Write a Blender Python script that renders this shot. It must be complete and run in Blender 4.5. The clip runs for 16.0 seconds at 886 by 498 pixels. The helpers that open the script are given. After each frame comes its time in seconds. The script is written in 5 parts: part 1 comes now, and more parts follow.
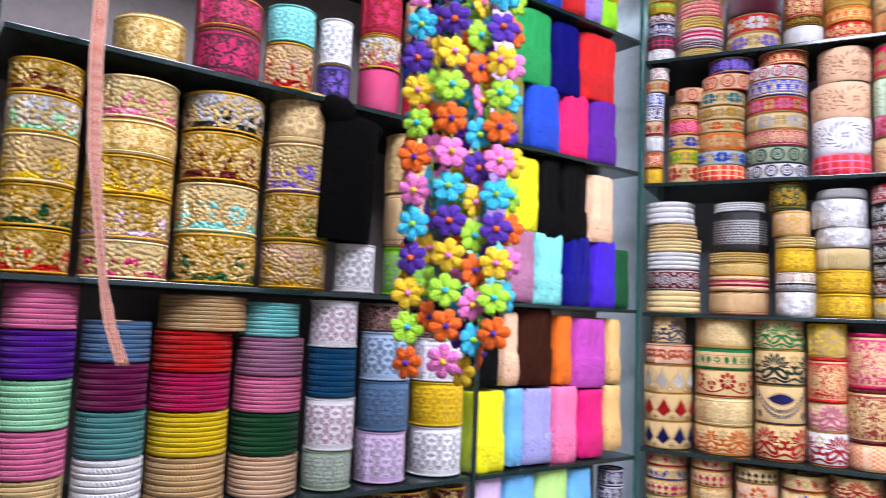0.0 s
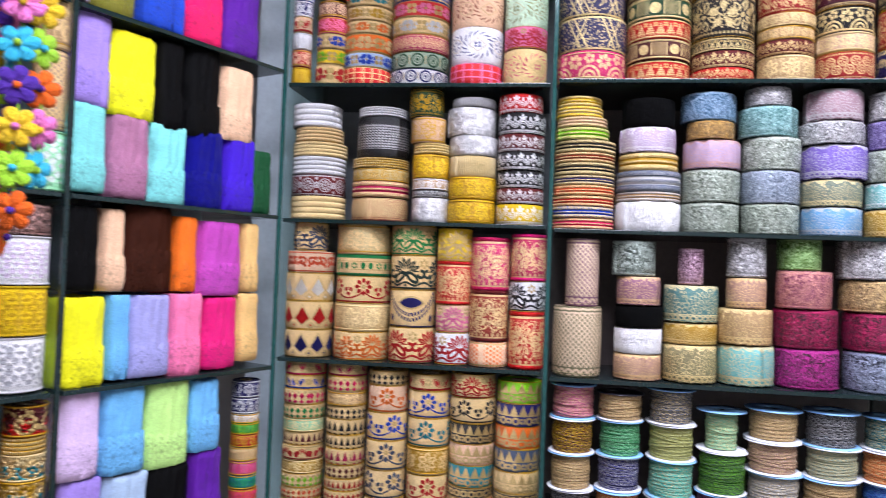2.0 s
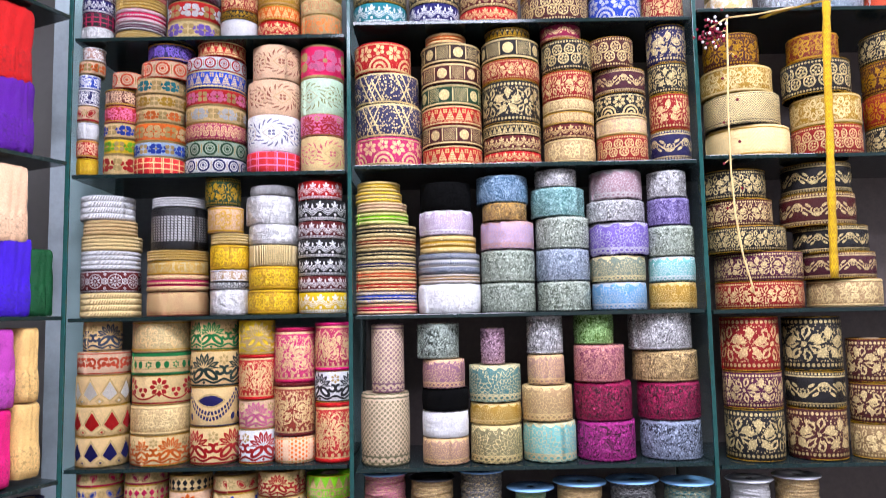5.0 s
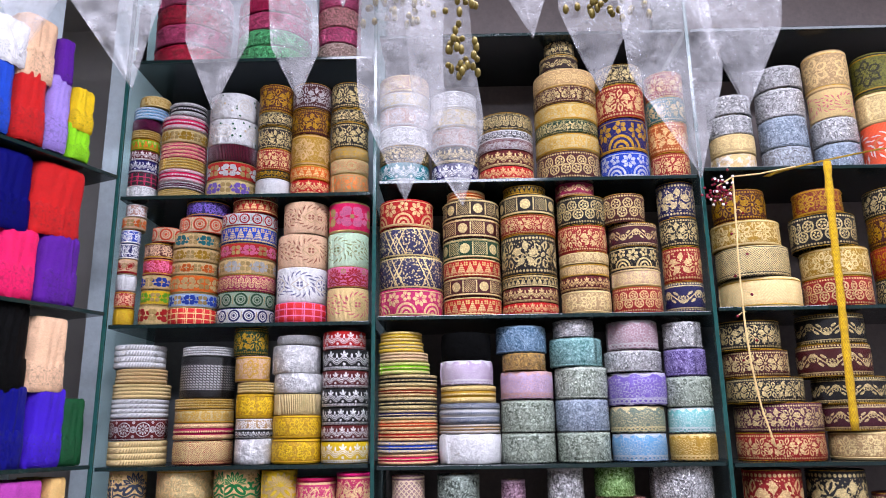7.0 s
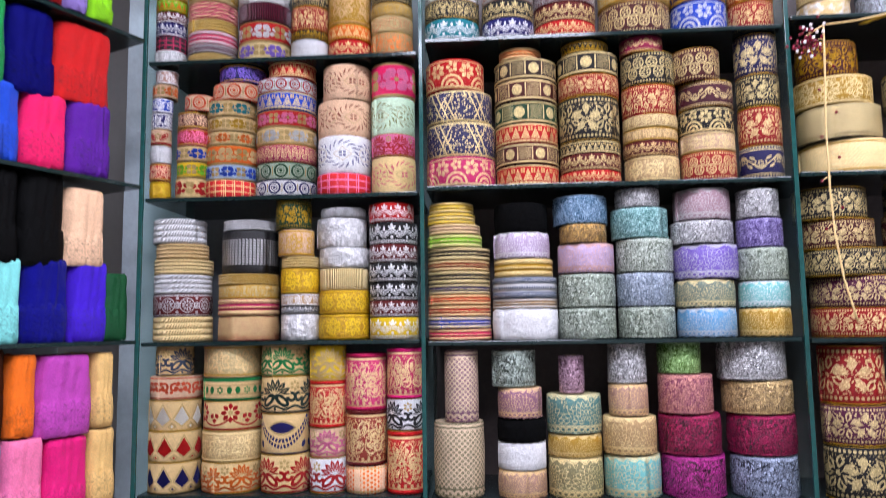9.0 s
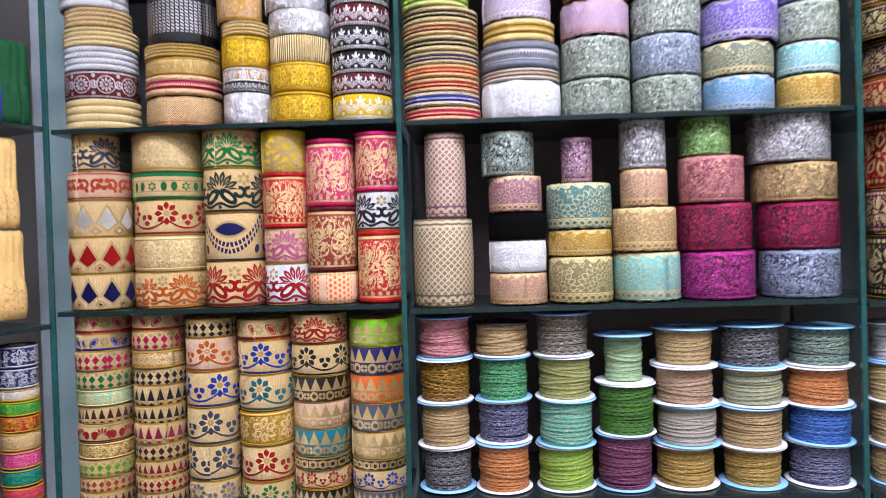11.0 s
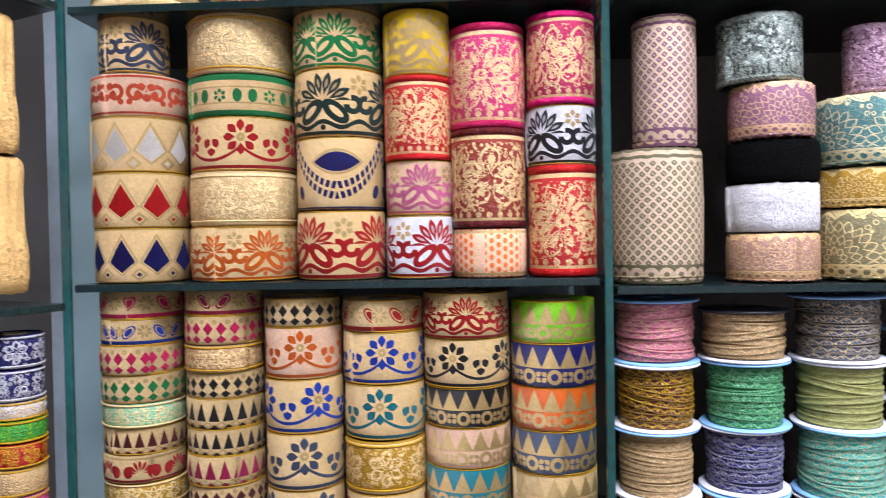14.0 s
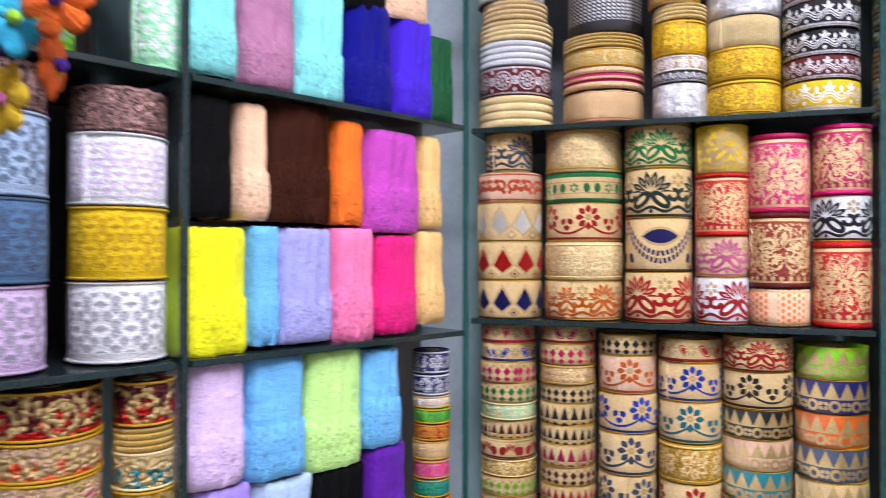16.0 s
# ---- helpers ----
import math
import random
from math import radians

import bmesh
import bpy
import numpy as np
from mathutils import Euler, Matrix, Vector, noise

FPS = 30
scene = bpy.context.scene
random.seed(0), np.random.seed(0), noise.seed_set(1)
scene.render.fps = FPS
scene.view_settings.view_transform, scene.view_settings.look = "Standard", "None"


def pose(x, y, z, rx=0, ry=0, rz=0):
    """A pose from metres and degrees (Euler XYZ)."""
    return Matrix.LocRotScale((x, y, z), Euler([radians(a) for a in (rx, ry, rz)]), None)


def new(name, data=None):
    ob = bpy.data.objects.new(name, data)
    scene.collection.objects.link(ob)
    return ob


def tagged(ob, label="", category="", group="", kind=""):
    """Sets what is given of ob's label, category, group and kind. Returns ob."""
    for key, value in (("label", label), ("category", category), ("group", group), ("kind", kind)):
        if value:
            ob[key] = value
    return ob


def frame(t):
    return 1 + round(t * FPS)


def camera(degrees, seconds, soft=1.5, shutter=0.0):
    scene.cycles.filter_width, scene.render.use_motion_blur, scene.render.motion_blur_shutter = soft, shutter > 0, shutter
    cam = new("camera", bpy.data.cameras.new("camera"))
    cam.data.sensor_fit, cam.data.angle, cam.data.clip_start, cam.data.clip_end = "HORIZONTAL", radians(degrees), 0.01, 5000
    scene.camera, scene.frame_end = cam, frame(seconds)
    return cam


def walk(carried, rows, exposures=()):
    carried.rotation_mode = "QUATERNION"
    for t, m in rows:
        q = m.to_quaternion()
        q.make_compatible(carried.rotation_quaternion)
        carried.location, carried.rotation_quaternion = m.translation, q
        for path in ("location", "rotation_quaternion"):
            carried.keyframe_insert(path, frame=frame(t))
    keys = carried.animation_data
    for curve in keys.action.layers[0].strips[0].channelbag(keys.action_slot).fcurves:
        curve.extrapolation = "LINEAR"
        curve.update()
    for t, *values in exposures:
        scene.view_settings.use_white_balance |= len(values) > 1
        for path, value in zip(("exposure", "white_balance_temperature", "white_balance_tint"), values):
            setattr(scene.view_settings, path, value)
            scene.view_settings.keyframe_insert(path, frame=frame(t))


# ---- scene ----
cam = camera(62.2, 16.0, soft=0.85, shutter=0.45)
PATH = [
    (0, 0.3779, -1.6781, 1.4793, 27.457, 5.308, -2.261),
    (0.5, 0.4371, -1.6557, 1.4701, 22.175, 4.648, -2.403),
    (1, 0.4811, -1.6241, 1.4555, 17.219, 3.603, -2.385),
    (1.5, 0.5218, -1.5730, 1.4258, 12.225, 2.671, -2.289),
    (2, 0.5780, -1.5117, 1.4144, 8.170, 1.444, -2.135),
    (2.5, 0.6764, -1.4711, 1.4214, 5.243, 0.418, -1.907),
    (3, 0.7357, -1.4547, 1.4354, 1.833, -0.257, -1.322),
    (5.5, 0.7602, -1.5066, 1.5236, -0.076, 7.730, 1.260),
    (6, 0.7622, -1.5295, 1.5538, 0.226, 10.210, 1.181),
    (6.5, 0.7580, -1.5446, 1.5718, 0.415, 12.129, 0.970),
    (7, 0.7538, -1.5513, 1.5744, 1.136, 13.797, 0.783),
    (7.5, 0.7488, -1.5438, 1.5808, 2.109, 14.261, 0.573),
    (8, 0.7445, -1.5319, 1.5816, 3.354, 12.982, 0.417),
    (8.5, 0.7321, -1.4967, 1.5656, 4.125, 9.751, 0.482),
    (9, 0.7204, -1.4363, 1.5333, 4.138, 5.974, 0.815),
    (9.5, 0.7134, -1.3879, 1.4853, 3.356, 2.003, 1.306),
    (10, 0.7275, -1.3648, 1.4314, 2.940, -1.246, 1.662),
    (12.5, 0.5571, -0.8132, 1.2153, 0.942, -0.301, 1.301),
    (13, 0.5246, -0.7695, 1.2275, 1.797, -0.625, 1.351),
    (13.5, 0.4927, -0.7569, 1.2347, 2.135, -0.605, 1.185),
    (14, 0.4478, -0.7668, 1.2563, 3.043, -1.037, 1.030),
    (14.5, 0.3965, -0.7897, 1.2813, 4.345, -1.207, 0.767),
    (15, 0.3450, -0.8930, 1.2952, 7.087, -0.649, 0.410),
    (15.5, 0.3070, -1.0022, 1.2907, 10.824, 0.513, -0.059),
    (16, 0.3340, -1.1060, 1.3117, 18.541, 0.351, -0.123),
]
walk(cam, [(t, pose(x, y, z, 90 + pitch, roll, yaw)) for t, x, y, z, yaw, pitch, roll in PATH],
     exposures=[(0.0, 0.60), (1.5, 0.45), (3.0, 0.45), (5.5, 0.54), (6.5, 0.32), (7.0, 0.16), (7.5, 0.12), (8.0, 0.12), (9.0, 0.2), (10.0, 0.30), (12.5, 0.62), (14.0, 0.60), (16.0, 0.60)])

# ---- light: white area lamps, unseen and added under the ceiling, behind and above the visitor ----
world = bpy.data.worlds.new("shop_air")
scene.world = world
world.use_nodes = True
world.node_tree.nodes["Background"].inputs[0].default_value = (0.75, 0.82, 0.9, 1)
world.node_tree.nodes["Background"].inputs[1].default_value = 0.25


def area_lamp(x, y, z, sx, sy, watts):
    lamp = bpy.data.lights.new("added_ceiling_light", "AREA")
    lamp.shape, lamp.size, lamp.size_y, lamp.energy = "RECTANGLE", sx, sy, watts
    lamp.color = (0.805, 0.82, 1.03)
    ob = new("added_ceiling_light", lamp)
    ob.matrix_world = pose(x, y, z, 0, 0, 0)
    return ob


CEILING = 2.95
# placed and powered to brighten both shelf walls
for lx, ly, lw in ((0.75, -1.15, 50), (1.9, -1.2, 40), (0.75, -2.2, 44), (1.85, -0.8, 12)):
    area_lamp(lx, ly, CEILING - 0.03, 0.9, 0.5, lw)

# ---- colours ----
HEX = dict(
    cream="e6c794", ivory="f4eee0", white="f4f1ef", palegold="e6cf9c", gold="bd9444", tan="c9a67c", peach="f4c6a6", coral="e2664f",
    red="c01224", crimson="c0163a", maroon="5c0c1c", wine="5a1030", rose="cf4d74", pink="ee86a6", hotpink="e8186e", magenta="b80d5c",
    plum="6a1748", purple="5c2a8c", violet="8a72c8", lilac="dcc4e0", lavender="a48fd0", orchid="b85ca8", mauve="a8788f", pinkgrey="bd9aa2",
    navy="12185a", blue="1f52b4", skyblue="7db4dc", paleblue="b4c8dc", bluegrey="5c7590", slate="4c5668", teal="0f7f86", tealblue="0b5a80",
    tealgrey="5c8c88", darkteal="0e332c", aqua="8fd6cf", mint="a9e2b4", green="128a4c", darkgreen="0e4a2c", leaf="7dbb3e", lime="8fd03c",
    sage="a9b8a0", greysage="7f8e80", olive="7d7a3a", lemon="f2e81c", chartreuse="d0d290", yellow="fcc616", orange="f27a14", rust="8e3a26", brown="38211a",
    black="060608", beige="d8c2a6",  pistachio="bfe592", bluepurple="4c27b2", softlav="a3a2cc", cerise="d8127a", buff="e3bd84",  khaki="928b68", palemint="cfe4c6",  brass="d2a21e", indigo="231d70", turq="5fd0bc",  grey="8d8d92", silver="cbcac8", rosetan="c9a08f", emerald="10b070", yarn_pink="ea8cc0", yarn_orange="e2700c", yarn_lime="a4d458", yarn_yellow="eec45c", yarn_purple="563c92", yarn_sky="5cb8d4", yarn_teal="4a98a8")


def lin(name):
    h = HEX[name]
    rgb = [(int(h[i:i + 2], 16) / 255) ** 2.2 for i in (0, 2, 4)]
    mean = sum(rgb) / 3
    return tuple(min(0.9, max(0.003, mean + (c - mean) * 1.22)) for c in rgb) + (1.0,)


# ---- a small language for pattern maths in nodes ----
class Q:
    def __init__(self, tree, sock):
        self.t, self.s = tree, sock

    def op(self, name, *others):
        n = self.t.nodes.new("ShaderNodeMath")
        n.operation = name
        for i, v in enumerate((self, *others)):
            if isinstance(v, Q):
                self.t.links.new(v.s, n.inputs[i])
            else:
                n.inputs[i].default_value = v
        return Q(self.t, n.outputs[0])

    def __add__(self, o): return self.op("ADD", o)
    def __radd__(self, o): return self.op("ADD", o)
    def __sub__(self, o): return self.op("SUBTRACT", o)
    def __rsub__(self, o): return (self * -1.0) + o
    def __mul__(self, o): return self.op("MULTIPLY", o)
    def __rmul__(self, o): return self.op("MULTIPLY", o)
    def __truediv__(self, o): return self.op("DIVIDE", o)
    def __lt__(self, o): return self.op("LESS_THAN", o)
    def __gt__(self, o): return self.op("GREATER_THAN", o)
    def abs(self): return self.op("ABSOLUTE")
    def fract(self): return self.op("FRACT")
    def floor(self): return self.op("FLOOR")
    def sin(self): return self.op("SINE")
    def max(self, o): return self.op("MAXIMUM", o)
    def min(self, o): return self.op("MINIMUM", o)
    def sqrt(self): return self.op("SQRT")
    def pow(self, o): return self.op("POWER", o)
    def atan2(self, o): return self.op("ARCTAN2", o)
    def sat(self): return self.max(0.0).min(1.0)
    def soft(self, a, b):
        return ((self - a) / (b - a)).sat()


def rep(x, p, shift=0.0):
    return (((x + shift) / p + 0.5).fract() - 0.5) * p


def hyp(a, b):
    return (a * a + b * b).sqrt()


def band(y, a, b):
    return (y > a) * (y < b)


def petals(x, y, n, r0, r1, fat=0.9, turn=0.0):
    """A ring of n petals between two radii."""
    r = hyp(x, y)
    k = ((y.atan2(x) * (n / (2 * math.pi)) + turn).fract() - 0.5).abs() * 2.0
    w = (((r - r0) / (r1 - r0)).sat() * math.pi).sin() * fat
    return (k < w) * band(r, r0, r1)


def lozenge(x, y, w, h):
    return x.abs() / w + y.abs() / h


def oval(x, y, a, b, turn):
    c, s = math.cos(turn), math.sin(turn)
    u, v = (x * c + y * s) / a, (y * c - x * s) / b
    return u * u + v * v


def line(v, w):
    return v.abs() < w


def noise_of(t, vec, scale, detail=2.0, rough=0.6):
    n = t.nodes.new("ShaderNodeTexNoise")
    n.inputs["Scale"].default_value, n.inputs["Detail"].default_value, n.inputs["Roughness"].default_value = scale, detail, rough
    t.links.new(vec, n.inputs["Vector"])
    return Q(t, n.outputs[0])


def voronoi_of(t, vec, scale, feature="F1", out="Distance", rand=1.0):
    n = t.nodes.new("ShaderNodeTexVoronoi")
    n.feature = feature
    n.inputs["Scale"].default_value, n.inputs["Randomness"].default_value = scale, rand
    t.links.new(vec, n.inputs["Vector"])
    return n.outputs[out]


def grey_of(t, col):
    n = t.nodes.new("ShaderNodeRGBToBW")
    t.links.new(col, n.inputs[0])
    return Q(t, n.outputs[0])


# Each pattern gets x (lengths of the roll's height round it), y (0 to 1 up it) and the tree with its metre
# coordinates, and returns: where the second colour lies, where gold thread lies, relief, metal, roughness.
def p_argyle(x, y, t, ob):
    X, X2 = rep(x, 0.62), rep(x, 0.62, 0.31)
    tall = ((y - 0.38) / 0.5).max((0.38 - y) / 0.24)
    kite = X.abs() / 0.29 + tall
    gem = lozenge(X2, y - 0.15, 0.15, 0.13)
    m = (kite < 0.84).max(gem < 0.34)
    g = band(kite, 0.92, 1.06).max(band(gem, 0.6, 1.0)).max(line(y - 0.02, 0.014)).max(line(y - 0.975, 0.012))
    return m, g, m * 1.2 + g * 1.4, 0.35, 0.5


def p_fan(x, y, t, ob):
    X = rep(x, 1.1)
    ax = X.abs()
    fan = petals(X, y - 0.5, 14, 0.09, 0.45, 0.95, 0.5) - petals(X, y - 0.5, 14, 0.2, 0.36, 0.3, 0.5) * 0.6
    m = fan * (y > 0.52)
    leaf, hollow = oval(ax - 0.19, y - 0.36, 0.24, 0.125, -0.72), oval(ax - 0.2, y - 0.36, 0.13, 0.045, -0.72)
    m = m.max((leaf < 1.0) * (hollow > 1.0))
    ring = hyp(ax - 0.45, y - 0.46)
    m = m.max(line(ring - 0.1, 0.042) * ((ax > 0.42).max(y < 0.46)))
    wavy = y - 0.17 - ((x * (4 * math.pi / 1.1) + 1.57).sin()) * 0.045
    m = m.max(line(wavy, 0.034)).max(band(y, 0.02, 0.075)).max(hyp(X, y - 0.13) < 0.04)
    g = petals(rep(x, 1.1, 0.55), y - 0.76, 6, 0.03, 0.15, 0.8)
    return m, g, m * 1.6 + g, 0.1, 0.5


def p_palm(x, y, t, ob):
    X = rep(x, 1.3)
    ax = X.abs()
    m = petals(X, y - 0.35, 14, 0.1, 0.5, 0.8) * (y > 0.38)
    m = m.max(((ax - 0.42) / 0.17).pow(2.0) + ((y - 0.42) / 0.22).pow(2.0) < 1.0).max(band(y, 0.06, 0.14))
    return m, line(y - 0.9, 0.04), m, 0.1, 0.55


def p_flower(x, y, t, ob):
    X = rep(x, 1.15)
    X2 = rep(x, 1.15, 0.575)
    m = petals(X, y - 0.62, 8, 0.1, 0.33, 0.85, 0.5)
    m = m.max(petals(X2, y - 0.46, 3, 0.02, 0.19, 0.8, 0.25))
    m = m.max(line(y - 0.2 - X2 * X2 * 0.75, 0.03) * (X.abs() > 0.06)).max(band(y, 0.04, 0.1))
    return m, line(hyp(X, y - 0.62) - 0.05, 0.03), m, 0.1, 0.55


def p_scroll(x, y, t, ob):
    X = rep(x, 0.95).abs()
    m = line(hyp(X - 0.22, y - 0.55) - 0.15, 0.05) * ((X - 0.22 < 0.06).max(y < 0.5))
    m = m.max(petals(X - 0.42, y - 0.55, 4, 0.02, 0.24, 0.9, 0.25)).max(hyp(X - 0.1, y - 0.32) < 0.07)
    m = m.max(band(y, 0.05, 0.1)).max(band(y, 0.9, 0.95))
    return m, X * 0.0, m, 0.05, 0.6


def p_dotband(x, y, t, ob):
    X = rep(x, 1.2)
    m = (y > 0.84).max(y < 0.13).max(((X.abs() - 0.42) / 0.11).pow(2.0) + ((y - 0.48) / 0.16).pow(2.0) < 1.0)
    m = m.max(petals(X, y - 0.48, 6, 0.04, 0.17, 0.8))
    return m, line(y - 0.3, 0.02).max(line(y - 0.68, 0.02)), m, 0.1, 0.55


def p_eyeband(x, y, t, ob):
    X = rep(x, 1.45)
    eye = (X / 0.36) * (X / 0.36) + (y - 0.66).abs() / 0.16
    k = y - X * X * 1.15
    beads = ((X.abs() * 11.0 + y * 3.0).fract() - 0.5).abs() < 0.32
    m = (eye < 0.85).max(line(k - 0.34, 0.05) * beads).max(line(k - 0.2, 0.05) * beads).max(band(y, 0.0, 0.045)).max(oval(X.abs() - 0.6, y - 0.25, 0.1, 0.06, 1.2) < 1.0)
    return m, band(eye, 0.9, 1.12), m, 0.1, 0.55


def p_lattice(x, y, t, ob):
    a = ((x * 7.0).fract() - 0.5).abs()
    b = ((y * 6.0 + (x * 7.0).floor() * 0.5).fract() - 0.5).abs()
    m = hyp(a, b) < 0.33
    m = m * ((rep(x, 1.1)).abs() < 0.42)
    return m, band(y, 0.9, 0.95).max(band(y, 0.05, 0.1)), m, 0.1, 0.6


def p_loz(x, y, t, ob):
    X = rep(x, 0.46)
    m = (lozenge(X, y - 0.58, 0.2, 0.26) < 0.9).max(lozenge(X, y - 0.2, 0.2, 0.16) < 0.9)
    g = line(hyp(rep(x, 0.46, 0.23), y - 0.82) - 0.05, 0.03).max(line(y - 0.03, 0.03))
    return m, g, m, 0.1, 0.55


def p_tri(x, y, t, ob):
    X = rep(x, 0.46)
    m = band(y, 0.28, 0.86) * (X.abs() < (0.9 - y) * 0.3)
    low = lozenge(rep(x, 0.46, 0.23), y - 0.14, 0.2, 0.14)
    m = m.max(band(y, 0.0, 0.16) * (X.abs() < (0.18 - y) * 1.1))
    return m, band(low, 0.6, 1.0), m + band(low, 0.6, 1.0), 0.15, 0.55


def p_paisley(x, y, t, ob):
    X = rep(x, 1.9)
    ax = X.abs() - 0.36
    yy = y - 0.52 - ax * 0.55
    d = (ax / 0.27).pow(2.0) + (yy / 0.22).pow(2.0)
    m = (d < 0.35).max(band(d, 0.6, 1.0)).max(band(y, 0.04, 0.18))
    g = petals(X, y - 0.55, 6, 0.05, 0.22, 0.8).max(petals(rep(x, 1.9, 0.95), y - 0.55, 8, 0.05, 0.28, 0.7))
    return m, g, m + g, 0.1, 0.55


def p_triband(x, y, t, ob):
    X = rep(x, 0.42)
    up = (y > 0.5) * (X.abs() > (y - 0.46) * 0.42)
    ring = line(hyp(rep(x, 0.62), y - 0.25) - 0.13, 0.045).max(petals(rep(x, 0.62, 0.31), y - 0.25, 4, 0.03, 0.16, 0.9))
    g = up.max((y < 0.46) * ring).max(line(y - 0.48, 0.025))
    return x * 0.0, g, g, 0.45, 0.42


def p_wound(x, y, t, ob):
    u = ((x * 0.62).fract() - 0.5).abs() * 2.0
    zig = line(u - (y - 0.24) / 0.52, 0.17) * band(y, 0.22, 0.78)
    knot = hyp((x * 0.62 + 0.5).fract() - 0.5, (y - 0.5) * 0.6) < 0.1
    cords = (y < 0.2).max(y > 0.8)
    twist = ((x * 2.6 + y * 2.0).fract() > 0.45)
    spark = grey_of(t, voronoi_of(t, ob, 620.0, "F1", "Color"))
    m = (zig * 0.65).max(cords * (twist * 0.4 + 0.1)).max(knot * 0.6).max((spark > 0.86) * 0.85) * (0.55 + spark * 0.5)
    return m.sat(), x * 0.0, zig * 1.5 + cords * twist * 1.2 + spark * 0.8, 0.2, 0.32


def p_vine(x, y, t, ob):
    ring = line(hyp(rep(x, 0.8), y - 0.5) - 0.25, 0.09).max(petals(rep(x, 0.8, 0.4), y - 0.5, 4, 0.05, 0.35, 0.9))
    return x * 0.0, ring.max(y > 0.92).max(y < 0.08), ring, 0.45, 0.42


def p_damask(x, y, t, ob):
    wob = noise_of(t, ob, 150.0, 2.0) - 0.5
    X, X2 = rep(x, 0.8), rep(x, 0.8, 0.4)
    loops = Q(t, voronoi_of(t, ob, 190.0))
    xx, yy = X + wob * 0.09, y - 0.5 + wob * 0.09
    bloom = petals(xx, yy, 8, 0.06, 0.36, 0.92) - petals(xx, yy, 8, 0.085, 0.335, 0.72)
    heart = petals(xx, yy, 8, 0.1, 0.26, 0.4)
    side = petals(X2 + wob * 0.09, yy, 5, 0.03, 0.34, 0.88, 0.25) - petals(X2 + wob * 0.09, yy, 5, 0.06, 0.31, 0.65, 0.25)
    vein = petals(X2 + wob * 0.09, yy, 5, 0.08, 0.24, 0.35, 0.25)
    core = line(hyp(xx, yy) - 0.045, 0.02)
    thread = line(loops - 0.36, 0.1) * (bloom + side < 0.5) * (wob > -0.08)
    m = bloom.max(side).max(core).max(heart).max(vein).max(thread) * band(y, 0.16, 0.86)
    m = m.max(line(y - 0.91, 0.02)).max(line(y - 0.08, 0.02)).max(hyp(rep(x, 0.11), y - 0.13) < 0.03)
    glint = grey_of(t, voronoi_of(t, ob, 900.0, "F1", "Color"))
    return m * (0.5 + glint * 0.6), x * 0.0, m * 1.2 + wob, 0.3, 0.32


def p_brocade(x, y, t, ob):
    wob = noise_of(t, ob, 130.0, 2.0) - 0.5
    X, X2 = rep(x, 0.86), rep(x, 0.86, 0.43)
    xx, yy = X + wob * 0.1, y - 0.5 + wob * 0.1
    x2 = X2 + wob * 0.1
    bloom = petals(xx, yy, 7, 0.07, 0.34, 0.8) - petals(xx, yy, 7, 0.13, 0.3, 0.32)
    core = hyp(xx, yy) < 0.05
    spray = petals(x2, yy, 5, 0.04, 0.33, 0.62, 0.25)
    cell = Q(t, voronoi_of(t, ob, 210.0))
    leaves = band(cell, 0.1, 0.4) * (bloom + spray < 0.5) * (wob > -0.09) * (hyp(X, yy) > 0.3)
    m = bloom.max(core).max(spray).max(leaves) * band(y, 0.17, 0.84)
    bead = hyp(rep(x, 0.085), (y - 0.11) * 0.9).min(hyp(rep(x, 0.085), (y - 0.9) * 0.9)) < 0.03
    glint = grey_of(t, voronoi_of(t, ob, 800.0, "F1", "Color"))
    return m.max(bead) * (0.62 + glint * 0.45), x * 0.0, m * 2.0 + bead + wob, 0.3, 0.3


def p_bubble(x, y, t, ob):
    wob = noise_of(t, ob, 140.0, 1.0) - 0.5
    m = x * 0.0
    for shift, level in ((0.0, 0.66), (0.2, 0.36)):
        X, Y = rep(x, 0.4, shift) + wob * 0.05, y - level + wob * 0.05
        r = hyp(X, Y)
        m = m.max(band(r, 0.125, 0.175)).max(petals(X, Y, 5, 0.015, 0.115, 0.75))
    m = (m * band(y, 0.16, 0.86)).max(hyp(rep(x, 0.09), y - 0.1).min(hyp(rep(x, 0.09), y - 0.91)) < 0.032)
    glint = grey_of(t, voronoi_of(t, ob, 800.0, "F1", "Color"))
    return m * (0.62 + glint * 0.45), x * 0.0, m * 2.0, 0.3, 0.3


def p_curl(x, y, t, ob):
    wave = (x * (2 * math.pi / 1.1)).sin()
    m = line(y - 0.5 - wave * 0.15, 0.026)
    for shift, level, way in ((0.275, 0.45, 1.0), (-0.275, 0.55, -1.0)):
        X, Y = rep(x, 1.1, shift), y - level
        r = hyp(X, Y)
        m = m.max(band(r, 0.13, 0.175) * (Y * way < 0.09)).max(petals(X, Y, 7, 0.02, 0.105, 0.85))
        m = m.max(oval(X.abs() - 0.23, Y - way * 0.17, 0.1, 0.042, 0.6 * way) < 1.0)
    m = (m * band(y, 0.2, 0.82)).max(line(y - 0.13, 0.02)).max(line(y - 0.87, 0.02)).max((hyp(rep(x, 0.09), y - 0.07) < 0.03)).max(hyp(rep(x, 0.09), y - 0.94) < 0.03)
    glint = grey_of(t, voronoi_of(t, ob, 800.0, "F1", "Color"))
    return m * (0.62 + glint * 0.45), x * 0.0, m * 2.2, 0.3, 0.3


